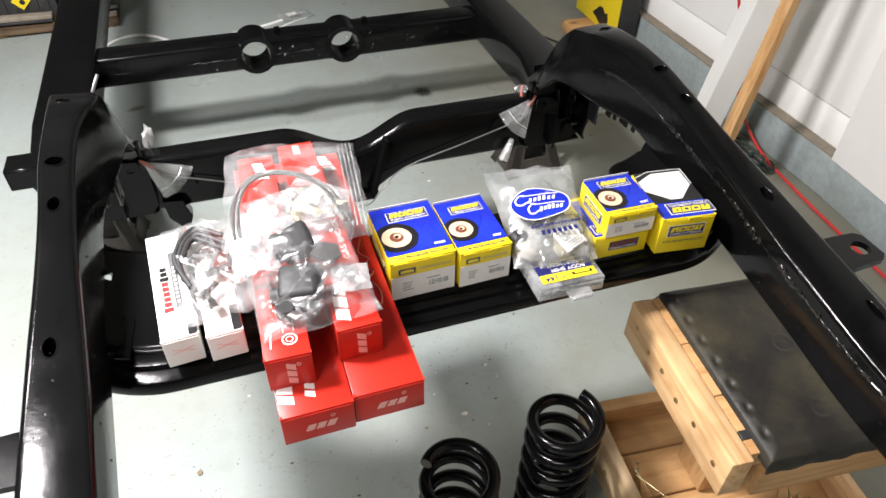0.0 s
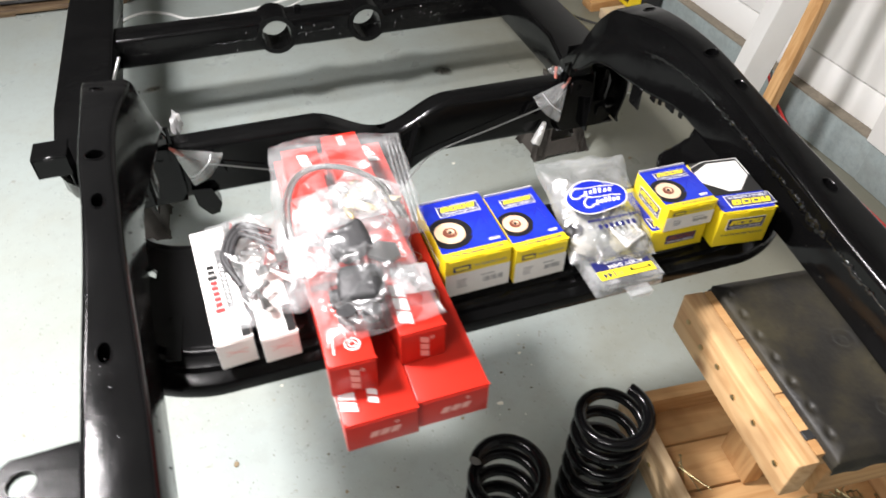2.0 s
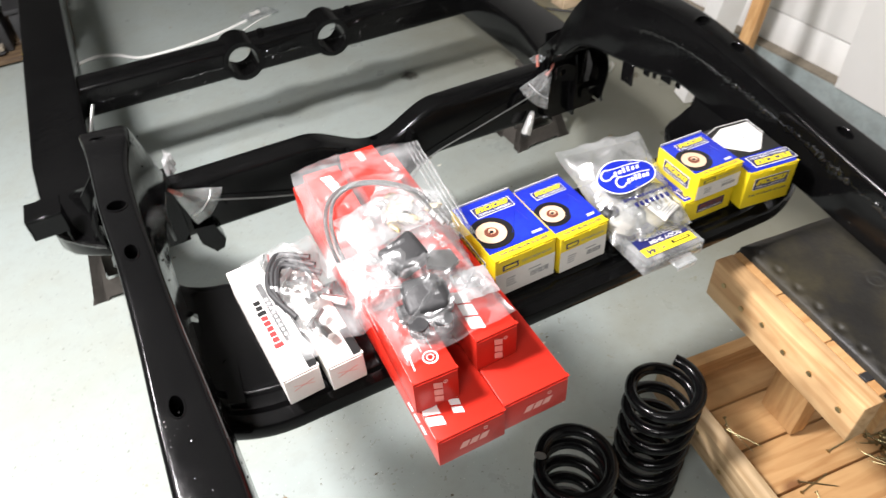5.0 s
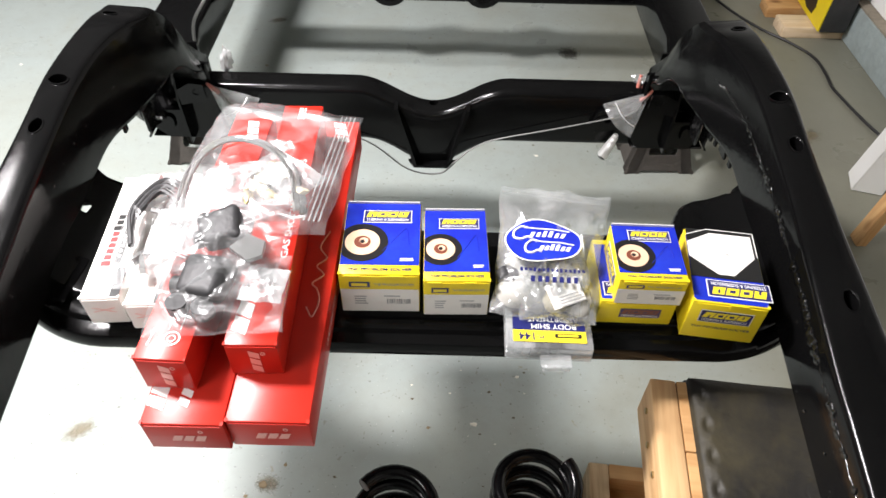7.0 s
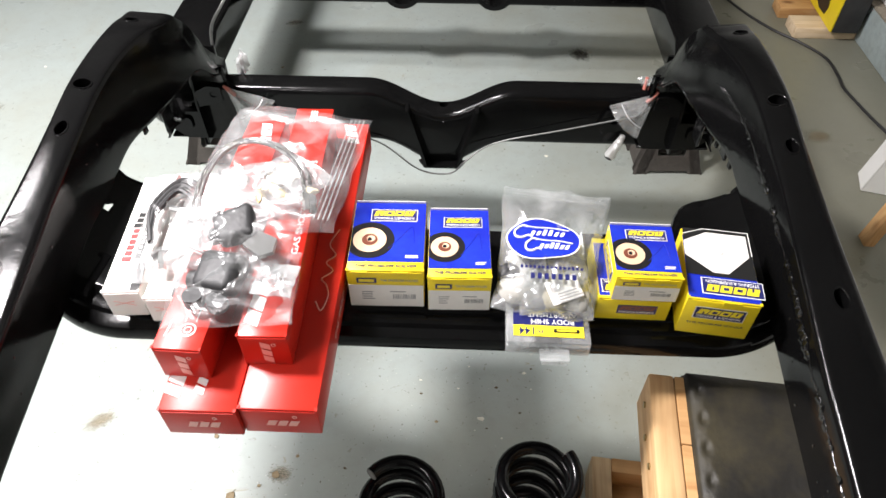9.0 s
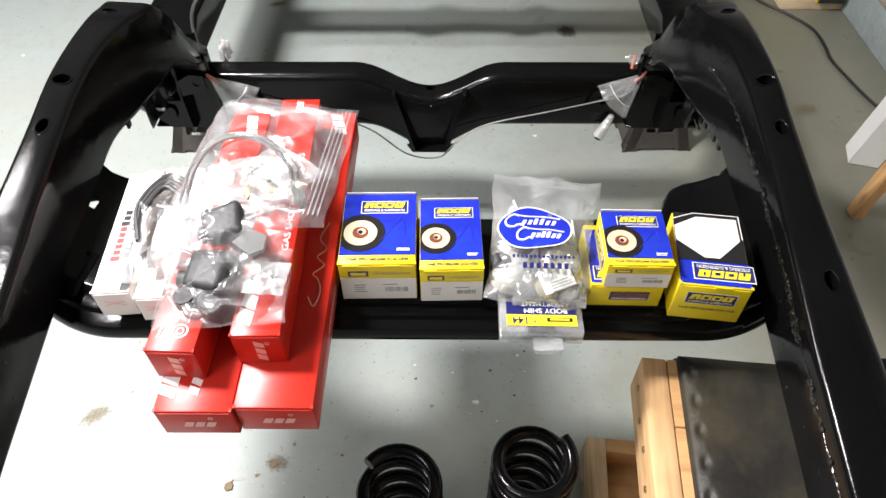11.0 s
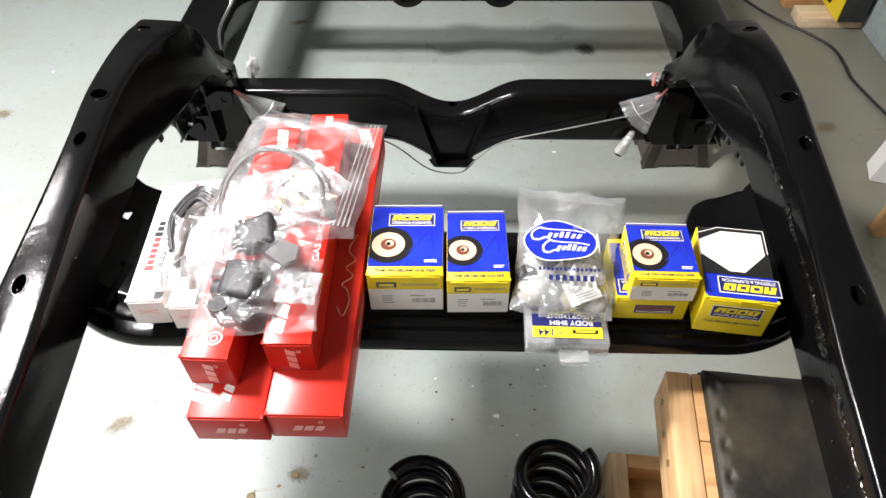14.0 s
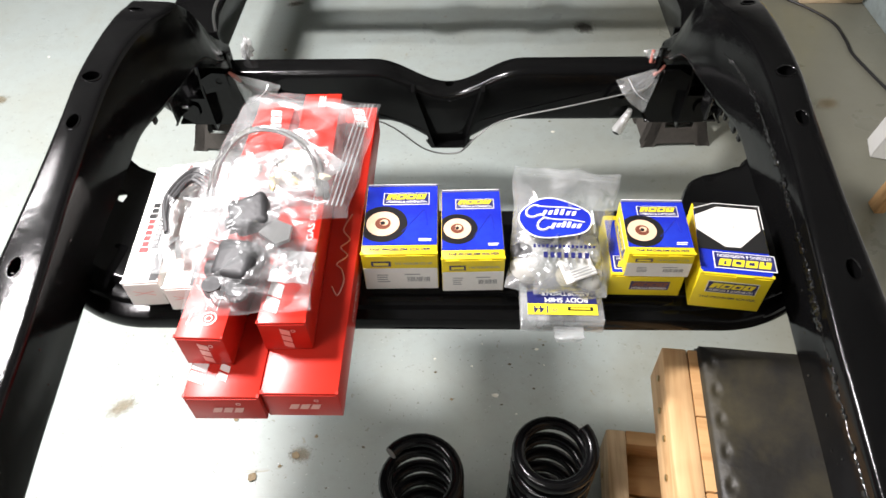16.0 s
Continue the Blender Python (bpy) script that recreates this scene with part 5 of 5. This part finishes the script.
part("fitting", tube([(0, -0.025, 0), (0, 0.01, 0)], 0.005, 8), STEEL, bag)
bag = thing("line_bag", "tiny white plastic wrap on a brake fitting beside the arch", "plastic bag", pose(0.485, 0.47, 0.512, 70, 0, -20), "brake line bags")
part("film", lump(0.013, 43, 1.3, 0.8, 0.3, 0.7, 3), FILM_SHINY, bag, "crumpled clear film")
part("fitting", tube([(0, -0.02, 0), (0, 0.01, 0)], 0.004, 8), RED_CAP, bag)
stub = thing("foil_wrap", "crumpled silver foil sleeve hanging below the crossmember", "foil", pose(0.436, 0.428, 0.350))
sleeve = tube(smooth_path([(0.014, 0.004, 0.032), (0.010, 0.003, 0.018), (0.002, 0.0, 0.0), (-0.008, -0.002, -0.026)], 5), [0.0065 + 0.0005 * k for k in range(16)], 14)
for v in sleeve.verts:
    v.co += Vector((0.003, 0.003, 0.001)) * noise.noise(v.co * 120)
part("wrap", sleeve, FOIL, stub, "crumpled silver sleeve")
part("end_plug", tube([(-0.0072, -0.0018, -0.024), (-0.0100, -0.0024, -0.0325)], 0.0098, 14), RUBBER, stub, "dark plug")

# ---- coil springs ----


def coil_spring(x, y, turn, height=0.36, turns=6.2, end=0.55):
    ob = thing("coil_spring", "gloss black steel coil spring standing upright on the floor", "coil spring", pose(x, y, 0, 0, 0, turn), "coil springs")
    r, wire = 0.0605, 0.0114
    pts = []
    n = int(turns * 30)
    for k in range(n + 1):
        f = k / n
        a = 2 * math.pi * turns * f
        # closed end turns, even pitch between
        g = f * turns
        lead = min(g, 0.9) * 0.45 + max(0, min(g, turns - 0.9) - 0.9) * 1.0 + max(0, g - turns + 0.9) * end
        total = 0.405 + turns - 1.8 + 0.9 * end
        pts.append((r * math.cos(a), r * math.sin(a), wire + (height - 2 * wire) * lead / total))
    m = len(pts) - 45
    part("coil", tube(pts[:m + 1], wire, 12), SPRING, ob)
    part("end_turn", tube(pts[m:], wire, 12), SPRING, ob)
    last, prev = Vector(pts[-1]), Vector(pts[-2])
    d = (last - prev).normalized()
    part("cut_end", tube([last, last + d * 0.0012], wire * 0.93, 12), JACK, ob, "bare sawn wire end")
    return ob


coil_spring(-0.021, -0.464, 74, 0.352)
coil_spring(0.201, -0.424, 180, 0.364, 6.6, 0.6)

# ---- rolling wooden stool ----
stool = thing("rolling_stool", "home-made pine stool with worn black seat, tray and castors", "stool", pose(0.535, -0.52, 0, 0, 0, -5.5))
S = 0.425
# black block set in for the shade of a plank gap
part("gap_shade", block(0.018, 0.016, 0.006, -0.150, -0.128, S + 0.0835, 0.001, 1), RUBBER, stool, "black block standing for the shade between planks")
# local frame: seat runs x -0.17..0.22, y -0.17..0.17
board = part("side_board", block(0.038, 0.344, 0.088, -0.178, 0.0, S, 0.004), PINE, stool, "pale pine board on edge with screw heads")
part("side_board", block(0.038, 0.344, 0.088, 0.226, 0.0, S, 0.004), PINE, stool, "pale pine board on edge")
for k, (y0, w) in enumerate(((0.115, 0.112), (0.003, 0.109), (-0.107, 0.107))):
    part("seat_plank", block(0.385, w, 0.036, 0.0345, y0, S + 0.0515, 0.002), PINE_X, stool)
part("cross_rail", block(0.33, 0.036, 0.085, 0.04, -0.15, S - 0.034, 0.003), PINE_X, stool, "brown pine rail under the seat")
for k, y in enumerate((0.135, 0.085, 0.035, -0.02, -0.075, -0.14)):
    s = disc(0.0048, 0.003, 14)
    bmesh.ops.rotate(s, verts=s.verts, matrix=Matrix.Rotation(radians(-90), 3, "Y"))
    bmesh.ops.translate(s, vec=(-0.1965, y, S + (0.045 if k % 2 else 0.055)), verts=s.verts)
    part("screw_head", s, BRASS, stool, "countersunk screw head")


def pad_mesh():
    bm = bmesh.new()
    nx, ny = 130, 120
    hollows = [(random.uniform(-0.1, 0.25), random.uniform(-0.15, 0.15)) for _ in range(9)]
    tacks = [(-0.128, -0.14 + 0.047 * k) for k in range(7)]
    rings = [(0.0, 0.01, 0.012), (0.02, -0.055, 0.011), (0.075, 0.105, 0.010), (0.10, -0.03, 0.013), (-0.02, -0.12, 0.010)]
    grids = []
    for side in (1, 0):
        grid = []
        for j in range(ny + 1):
            row = []
            for i in range(nx + 1):
                x, y = -0.146 + 0.40 * i / nx, -0.186 + 0.362 * j / ny
                e = min(x + 0.146, 0.254 - x, y + 0.186, 0.176 - y)
                z = 0.016 * min(1, (e / 0.02)) ** 0.4 + 0.0012 * noise.noise(Vector((x * 14, y * 14, 1))) - (0.012 if e < 1e-6 else 0)
                for hx, hy in hollows:
                    z -= 0.004 * math.exp(-((x - hx) ** 2 + (y - hy) ** 2) / 0.00003) - 0.002 * math.exp(-((x - hx - 0.009) ** 2 + (y - hy) ** 2) / 0.00005)
                for hx, hy, hr in rings:
                    away = math.hypot(x - hx, y - hy)
                    z -= 0.0014 * math.exp(-((away - hr) / 0.0022) ** 2) - 0.0012 * math.exp(-((away - hr - 0.006) / 0.004) ** 2)
                for hx, hy in tacks:
                    z -= 0.006 * math.exp(-((x - hx) ** 2 / 0.00002 + (y - hy) ** 2 / 0.00008))
                if j == 0:
                    y += 0.004 * noise.noise(Vector((x * 20, 2, 2)))
                    z -= 0.012 * (0.6 + noise.noise(Vector((x * 25, 0, 7))))
                row.append(bm.verts.new((x, y, z if side else -0.004 - (0.014 if j == 0 else 0))))
            grid.append(row)
        grids.append(grid)
        for j in range(ny):
            for i in range(nx):
                bm.faces.new((grid[j][i], grid[j][i + 1], grid[j + 1][i + 1], grid[j + 1][i]))
    a, b = grids
    for k in range(nx):
        bm.faces.new((a[0][k], a[0][k + 1], b[0][k + 1], b[0][k]))
        bm.faces.new((a[-1][k], a[-1][k + 1], b[-1][k + 1], b[-1][k]))
    for k in range(ny):
        bm.faces.new((a[k][0], a[k + 1][0], b[k + 1][0], b[k][0]))
        bm.faces.new((a[k][-1], a[k + 1][-1], b[k + 1][-1], b[k][-1]))
    return bm


part("seat_pad", pad_mesh(), PAD, stool, "worn scuffed black vinyl pad", 60, pose(0, 0, S + 0.0885))
# pedestal and tray
part("pedestal_post", block(0.038, 0.088, 0.345, -0.03, 0.03, 0.105, 0.003), PINE_Z, stool, "upright pine post")
part("pedestal_post", block(0.088, 0.038, 0.345, 0.035, 0.055, 0.105, 0.003), PINE_Z, stool, "upright pine post")
T = 0.062
for k, y0 in enumerate((0.155, 0.05, -0.055, -0.16)):
    part("tray_plank", block(0.40, 0.101, 0.036, 0.015, y0, T, 0.003), PINE_X, stool)
part("tray_side", block(0.038, 0.434, 0.088, -0.205, -0.005, T, 0.004), WEATHERED, stool, "weathered pine tray side with dark spots")
part("tray_side", block(0.038, 0.434, 0.088, 0.235, -0.005, T, 0.004), PINE, stool, "pine tray side with knots")
part("tray_end", block(0.402, 0.03, 0.07, 0.015, -0.208, T + 0.002, 0.004), PINE_X, stool, "pine tray end")
part("tray_end", block(0.402, 0.03, 0.088, 0.015, 0.198, T, 0.004), PINE_X, stool, "pine tray end")
for x in (-0.185, 0.215):
    for y in (-0.19, 0.18):
        cs = part("castor", join(block(0.05, 0.05, 0.004, x, y, T - 0.0042, 0.001, 1), block(0.004, 0.03, 0.036, x - 0.014, y, 0.022, 0.001, 1), block(0.004, 0.03, 0.036, x + 0.014, y, 0.022, 0.001, 1)), JACK, stool, "black steel castor")
        w = disc(0.024, 0.02, 24)
        bmesh.ops.rotate(w, verts=w.verts, matrix=Matrix.Rotation(radians(90), 3, "Y"))
        bmesh.ops.translate(w, vec=(x - 0.01, y, 0.0242), verts=w.verts)
        part("castor_wheel", w, RUBBER, cs, "black rubber wheel")
for k in range(5):
    s = disc(0.005, 0.003, 12)
    bmesh.ops.rotate(s, verts=s.verts, matrix=Matrix.Rotation(radians(-90), 3, "Y"))
    bmesh.ops.translate(s, vec=(-0.2245, -0.18 + 0.08 * k, T + 0.03 + 0.03 * (k % 2)), verts=s.verts)
    part("screw_head", s, BRASS, stool)


def nail(matrix, length=0.075):
    ob = tagged(part("nail", join(tube([(0, 0, 0), (0, 0, length * 0.9), (0, 0, length)], [0.0014, 0.0014, 0.0003], 6), disc(0.0036, 0.0012, 10, z=-0.0012)), NAIL), "loose brassy steel nail lying in the wooden tray", "nail", "loose nails")
    ob.matrix_world = matrix
    return ob


base = pose(0.535, -0.52, 0, 0, 0, -5.5)
first = nail(base @ pose(0.16, -0.12, T + 0.045, 90, 0, 20))
for k in range(64):
    x, y = random.gauss(0.135, 0.026), random.gauss(-0.128, 0.028)
    x, y = min(max(x, 0.06), 0.185), min(max(y, -0.145), -0.05)
    z = T + 0.039 + 0.022 * random.random() * math.exp(-((x - 0.14) ** 2 + (y + 0.128) ** 2) / 0.0018)
    copy_thing(first, base @ pose(x, y, z, 90 + random.uniform(-12, 8), 0, random.gauss(35, 38)) @ pose(0, 0, -0.0375))
for x, y, a in ((-0.10, -0.10, 60), (-0.085, -0.13, -10), (-0.11, -0.12, 100), (-0.15, 0.06, 10), (-0.14, 0.075, -20), (-0.155, 0.05, 35), (0.0, -0.07, 95)):
    copy_thing(first, base @ pose(x, y, T + 0.0395, 91, 0, a))

# ---- by the wall ----
post = thing("white_post", "thick white painted timber post leaning against the wall", "post", pose(0, 0, 0))


def leaning_board(ob, name, x, y, w, t, mat, lean, length, label):
    rings = [[(x + lean * z, y - w / 2, z), (x + lean * z + t, y - w / 2, z), (x + lean * z + t, y + w / 2, z), (x + lean * z, y + w / 2, z)] for z in (0, length)]
    bm = loft(rings)
    bmesh.ops.bevel(bm, geom=bm.edges[:], offset=0.002, segments=1, affect="EDGES")
    return part(name, bm, mat, ob, label)


timber = [Vector(p) for p in ((1.265, 0.700, 0), (1.289, 0.785, 0), (1.374, 0.761, 0), (1.350, 0.676, 0))]
beam = loft([[p + Vector((0.02 + 0.085 * z, -0.01 - 0.11 * z, z)) for p in timber] for z in (0, 2.3)])
bmesh.ops.bevel(beam, geom=beam.edges[:], offset=0.003, segments=1, affect="EDGES")
part("timber", beam, POST, post)
post = thing("pine_post", "bare yellowish pine post leaning against the wall", "post", pose(0, 0, 0))
leaning_board(post, "post", 1.205, 0.473, 0.045, 0.03, PINE_Z, 0.136, 2.3, "")
cord = thing("red_cord", "red extension cord hanging down behind the posts to the floor", "cable", pose(0, 0, 0))
part("cord", tube(smooth_path([(1.57, 0.96, 0.46), (1.575, 0.90, 0.34), (1.575, 0.86, 0.23), (1.565, 0.78, 0.12), (1.55, 0.60, 0.03), (1.53, 0.35, 0.009), (1.50, 0.05, 0.009), (1.45, -0.5, 0.009)]), 0.0055, 8), RED_CABLE, cord)
cord = thing("dark_cord", "coiled dark green cord lying against the kerb", "cable", pose(0, 0, 0))
pts = [(1.52 + 0.035 * math.cos(a * 0.7), 0.52 + 0.07 * math.sin(a * 0.7) + 0.006 * a, 0.012 + 0.006 * (a % 3)) for a in range(26)]
part("cord", tube(smooth_path(pts, 3), 0.0045, 8), material("dark_green_cable", (0.012, 0.03, 0.02), 0.5), cord)
cord = thing("black_cable", "black power cable snaking across the concrete floor", "cable", pose(0, 0, 0))
part("cord", tube(smooth_path([(1.05, 2.4, 0.008), (1.16, 1.95, 0.008), (1.225, 1.77, 0.008), (1.30, 1.64, 0.008), (1.375, 1.55, 0.008), (1.435, 1.44, 0.008), (1.438, 1.32, 0.008), (1.43, 1.24, 0.008), (1.445, 1.14, 0.008), (1.466, 1.03, 0.008), (1.52, 0.8, 0.008), (1.53, 0.5, 0.008)]), 0.0052, 8), CABLE, cord)

# yellow-sided case on wood blocks
blk = thing("wood_block", "short pale offcut of pine lying on the floor", "wood block", pose(1.495, 1.648, 0, 0, 0, 0), "wood offcuts")
part("offcut", block(0.27, 0.105, 0.045, 0, 0, 0, 0.003), PALE_PINE, blk)
blk = thing("wood_block", "browner offcut of pine lying behind a pale one", "wood block", pose(1.475, 1.80, 0, 0, 0, -3), "wood offcuts")
part("offcut", block(0.25, 0.10, 0.045, 0, 0, 0, 0.003), PINE_X, blk)
box = thing("yellow_case", "black tool case with a yellow side panel on offcuts", "tool case", pose(1.474, 1.557, 0.0455, 0, 0, -2))
part("case_body", block(0.10, 0.42, 0.36, 0.055, 0.21, 0.0, 0.008), RUBBER, box, "black plastic body")
part("side_panel", block(0.008, 0.414, 0.352, 0.002, 0.21, 0.003, 0.003), YELLOW, box, "glossy yellow side panel")
part("side_mark", loft([[(xx, y, z) for y, z in ((0.10, 0.028), (0.088, 0.06), (0.10, 0.095), (0.125, 0.085), (0.15, 0.105), (0.18, 0.10), (0.21, 0.075), (0.24, 0.05), (0.20, 0.04), (0.16, 0.025))] for xx in (-0.0035, -0.002)]), BLACK_INK, box, "dark printed mark")

# board with a greasy machine and a battery
pal = thing("wooden_pallet", "dirty dark wooden pallet lying flat on the floor", "pallet", pose(-1.25, 2.83, 0, 0, 0, 0))
for k in range(4):
    part("slat", block(1.08, 0.14, 0.022, 0, -0.275 + 0.18 * k, 0.012, 0.003), OLD_WOOD, pal)
for k in range(3):
    part("bearer", block(0.08, 0.68, 0.0115, -0.48 + 0.48 * k, 0, 0, 0.002), OLD_WOOD, pal)
bat = thing("battery", "dusty black battery with a yellow diamond label on the pallet", "battery", pose(-1.16, 2.67, 0.0345, 0, 0, -2))
part("battery_case", join(block(0.40, 0.20, 0.20, bevel=0.006), block(0.41, 0.21, 0.03, 0, 0, 0.2, 0.005)), RUBBER, bat)
for k in range(8):
    part("case_rib", block(0.012, 0.008, 0.13, -0.16 + 0.046 * k, -0.102, 0.06, 0.002, 1), RUBBER, bat)
part("dusty_ledge", block(0.30, 0.05, 0.022, 0.02, -0.118, 0.022, 0.006), LEDGE, bat, "tan dust-covered ledge")
part("ledge_lip", block(0.30, 0.012, 0.012, 0.02, -0.142, 0.010, 0.003, 1), RUBBER, bat)
part("warning_label", plate([(-0.042, 0), (0, -0.042), (0.042, 0), (0, 0.042)], 0.001), YELLOW, bat, "yellow diamond label", 0, front(-0.108, 0.105) @ pose(0.055, 0, 0))
part("label_mark", disc(0.012, 0.0008, 16), BLACK_INK, bat, "", 0, front(-0.1095, 0.10) @ pose(0.06, 0, 0))
bat = thing("black_crate", "dusty black crate of greasy parts on the pallet", "crate", pose(-0.82, 2.66, 0.0345, 0, 0, 3))
part("crate_body", join(block(0.22, 0.20, 0.16, bevel=0.006), block(0.24, 0.22, 0.02, 0, 0, 0.16, 0.004)), RUBBER, bat)
part("steel_rail", block(0.22, 0.012, 0.016, 0, -0.108, 0.03, 0.003, 1), DULL_STEEL, bat, "greasy steel rail")
part("dusty_foot", block(0.20, 0.03, 0.02, 0, -0.122, 0.0, 0.005), LEDGE, bat, "tan dust-covered foot")

# white wire and its bag on the far floor
wire = thing("white_wire", "thin white wire curling over the floor to a small clear bag", "wire", pose(0, 0, 0))
part("strand", tube(smooth_path([(-0.80, 2.20, 0.007), (-0.73, 2.304, 0.007), (-0.64, 2.343, 0.007), (-0.553, 2.304, 0.007), (-0.46, 2.22, 0.007), (-0.30, 2.22, 0.005), (-0.12, 2.26, 0.005), (0.05, 2.33, 0.005)]), 0.007, 8), WHITE_CABLE, wire)
part("strand", tube(smooth_path([(-0.20, 2.16, 0.004), (-0.05, 2.20, 0.004), (0.10, 2.30, 0.004), (0.17, 2.33, 0.004)]), 0.004, 8), WHITE_CABLE, wire)
bag = thing("wire_bag", "small clear bag with a white tag lying on the floor", "plastic bag", pose(0.12, 2.36, 0.01, 0, 0, 20))
part("film", bag_sheet(0.16, 0.11, 0.012, 0.01, 61.0, 16, 16, 0.001), FILM_SHINY, bag, "crumpled clear film")
printed("paper_tag", 0.05, 0.035, CARD, bag, pose(-0.02, 0, 0.012), "white paper tag")

# ---- crumbs on the floor ----


def crumbs(name, count, mat, size, label, spots=()):
    bm = bmesh.new()
    for k in range(count):
        if spots and random.random() < 0.3:
            cx, cy = random.choice(spots)
            x, y = random.gauss(cx, 0.12), random.gauss(cy, 0.12)
        else:
            x, y = random.uniform(-1.6, 1.5), random.uniform(-0.9, 2.8)
        r = size * (0.3 + random.random() ** 2 * 1.4)
        a = random.uniform(0, 6.28)
        n = random.randint(4, 6)
        ring = [bm.verts.new((x + r * (0.5 + 0.7 * random.random()) * math.cos(a + 6.28 * i / n), y + 0.7 * r * (0.5 + 0.7 * random.random()) * math.sin(a + 6.28 * i / n), 0.0008)) for i in range(n)]
        tip = bm.verts.new((x, y, 0.0012 + r * 0.25))
        for i in range(n):
            bm.faces.new((ring[i], ring[(i + 1) % n], tip))
    return tagged(part(name, bm, mat), label, "debris", kind="stuff")


crumbs("dark_crumbs", 200, DIRT, 0.0036, "dark specks of dirt and leaf scattered on the concrete", ((0.02, -0.15), (-0.32, -0.28), (0.3, 0.95), (-0.6, 1.2), (0.8, 0.9)))
crumbs("pale_flakes", 40, PALE_DIRT, 0.006, "pale paint flakes and crumbs on the concrete", ((0.144, -0.041), (-0.48, 0.04)))


# ---- dry leaves and twigs ----


def leaf(x, y, size, turn, seed):
    bm = bmesh.new()
    n = 9
    rows = []
    for i in range(n):
        f = i / (n - 1)
        half = size * 0.42 * math.sin(math.pi * f) ** 0.7 * (1 + 0.35 * noise.noise(Vector((f * 5, seed, 0)))) + 0.0003
        lift = 0.0015 + size * 0.10 * abs(noise.noise(Vector((f * 3, seed, 4))))
        rows.append([bm.verts.new((size * (f - 0.5), s * half, lift + size * 0.10 * abs(s))) for s in (-1, 0, 1)])
    for a, c in zip(rows, rows[1:]):
        for k in range(2):
            bm.faces.new((a[k], a[k + 1], c[k + 1], c[k]))
    ob = thing("dry_leaf", "curled dry brown leaf fragment lying on the floor", "leaf", pose(x, y, 0, 0, 0, turn) @ Matrix.Scale(0.72, 4), "dry leaves")
    part("blade", bm, LEAF, ob)
    part("stem", tube(smooth_path([(size * 0.45, 0, 0.002), (size * 0.6, size * 0.1, 0.0016), (size * 0.8, size * 0.05 * seed, 0.0014)], 3), 0.0007, 5), DIRT, ob)
    return ob


LEAF = material("dry_leaf", (0.22, 0.17, 0.10), 0.85, grain=0.5, grain_scale=150)
for k, (x, y, s, a) in enumerate(((-0.319, -0.285, 0.026, 150), (-0.405, -0.335, 0.03, 60), (-0.35, -0.31, 0.012, 20), (-0.28, -0.24, 0.012, 80), (-0.47, -0.20, 0.016, 130), (0.30, 0.98, 0.016, 40), (0.02, -0.145, 0.012, 10), (-0.50, -0.10, 0.02, 70), (0.93, 0.66, 0.02, 15), (-0.62, 1.30, 0.018, 100), (0.36, 1.05, 0.014, 170))):
    leaf(x, y, s, a, k * 0.7)

# ---- stains trodden into the floor paint ----


def stain_material(name, colour, strength):
    """Soft-edged blotch: opaque in broken patches near its middle, clear at its rim."""
    m = bpy.data.materials.new(name)
    m.use_nodes = True
    nt = m.node_tree
    b = nt.nodes["Principled BSDF"]
    b.inputs["Base Color"].default_value = (*colour, 1)
    b.inputs["Roughness"].default_value = 0.6
    co = nt.nodes.new("ShaderNodeTexCoord")
    away = nt.nodes.new("ShaderNodeVectorMath")
    away.operation = "LENGTH"
    nt.links.new(co.outputs["Object"], away.inputs[0])
    n = nt.nodes.new("ShaderNodeTexNoise")
    n.inputs["Scale"].default_value, n.inputs["Detail"].default_value, n.inputs["Roughness"].default_value = 3.2, 6, 0.7
    nt.links.new(co.outputs["Object"], n.inputs["Vector"])
    mix = nt.nodes.new("ShaderNodeMath")
    mix.operation = "MULTIPLY_ADD"
    mix.inputs[1].default_value = -1.6
    nt.links.new(n.outputs[0], mix.inputs[0])
    nt.links.new(away.outputs["Value"], mix.inputs[2])
    r = nt.nodes.new("ShaderNodeMapRange")
    r.inputs[1].default_value, r.inputs[2].default_value, r.inputs[3].default_value, r.inputs[4].default_value = -0.55, 0.0, strength, 0.0
    nt.links.new(mix.outputs[0], r.inputs[0])
    clear = nt.nodes.new("ShaderNodeBsdfTransparent")
    both = nt.nodes.new("ShaderNodeMixShader")
    nt.links.new(r.outputs[0], both.inputs[0])
    nt.links.new(clear.outputs[0], both.inputs[1])
    nt.links.new(b.outputs[0], both.inputs[2])
    nt.links.new(both.outputs[0], nt.nodes["Material Output"].inputs[0])
    return m


GREASE = stain_material("old_grease_stain", (0.07, 0.068, 0.055), 0.6)
RUSTY = stain_material("brown_floor_stain", (0.22, 0.17, 0.09), 0.34)
SPILLS = [(0.503, 1.438, 0.05, 0.06, 10, GREASE), (1.249, 0.958, 0.06, 0.045, 30, RUSTY), (-0.745, -0.172, 0.05, 0.03, 40, RUSTY), (-0.309, -0.282, 0.035, 0.028, 0, RUSTY), (-1.581, 1.004, 0.05, 0.04, 0, RUSTY), (-0.636, 1.636, 0.05, 0.03, 20, RUSTY)]
for x, y, wide, deep, turn, mat in SPILLS:
    ring = [(math.cos(2 * math.pi * k / 28), math.sin(2 * math.pi * k / 28)) for k in range(28)]
    ob = tagged(part("floor_stain", plate(ring, 0.0004), mat, None, "", 0), "faint dark stain soaked into the floor paint", "stain", "floor stains")
    ob.matrix_world = pose(x, y, 0.0006, 0, 0, turn) @ Matrix.Diagonal((wide, deep, 1, 1))
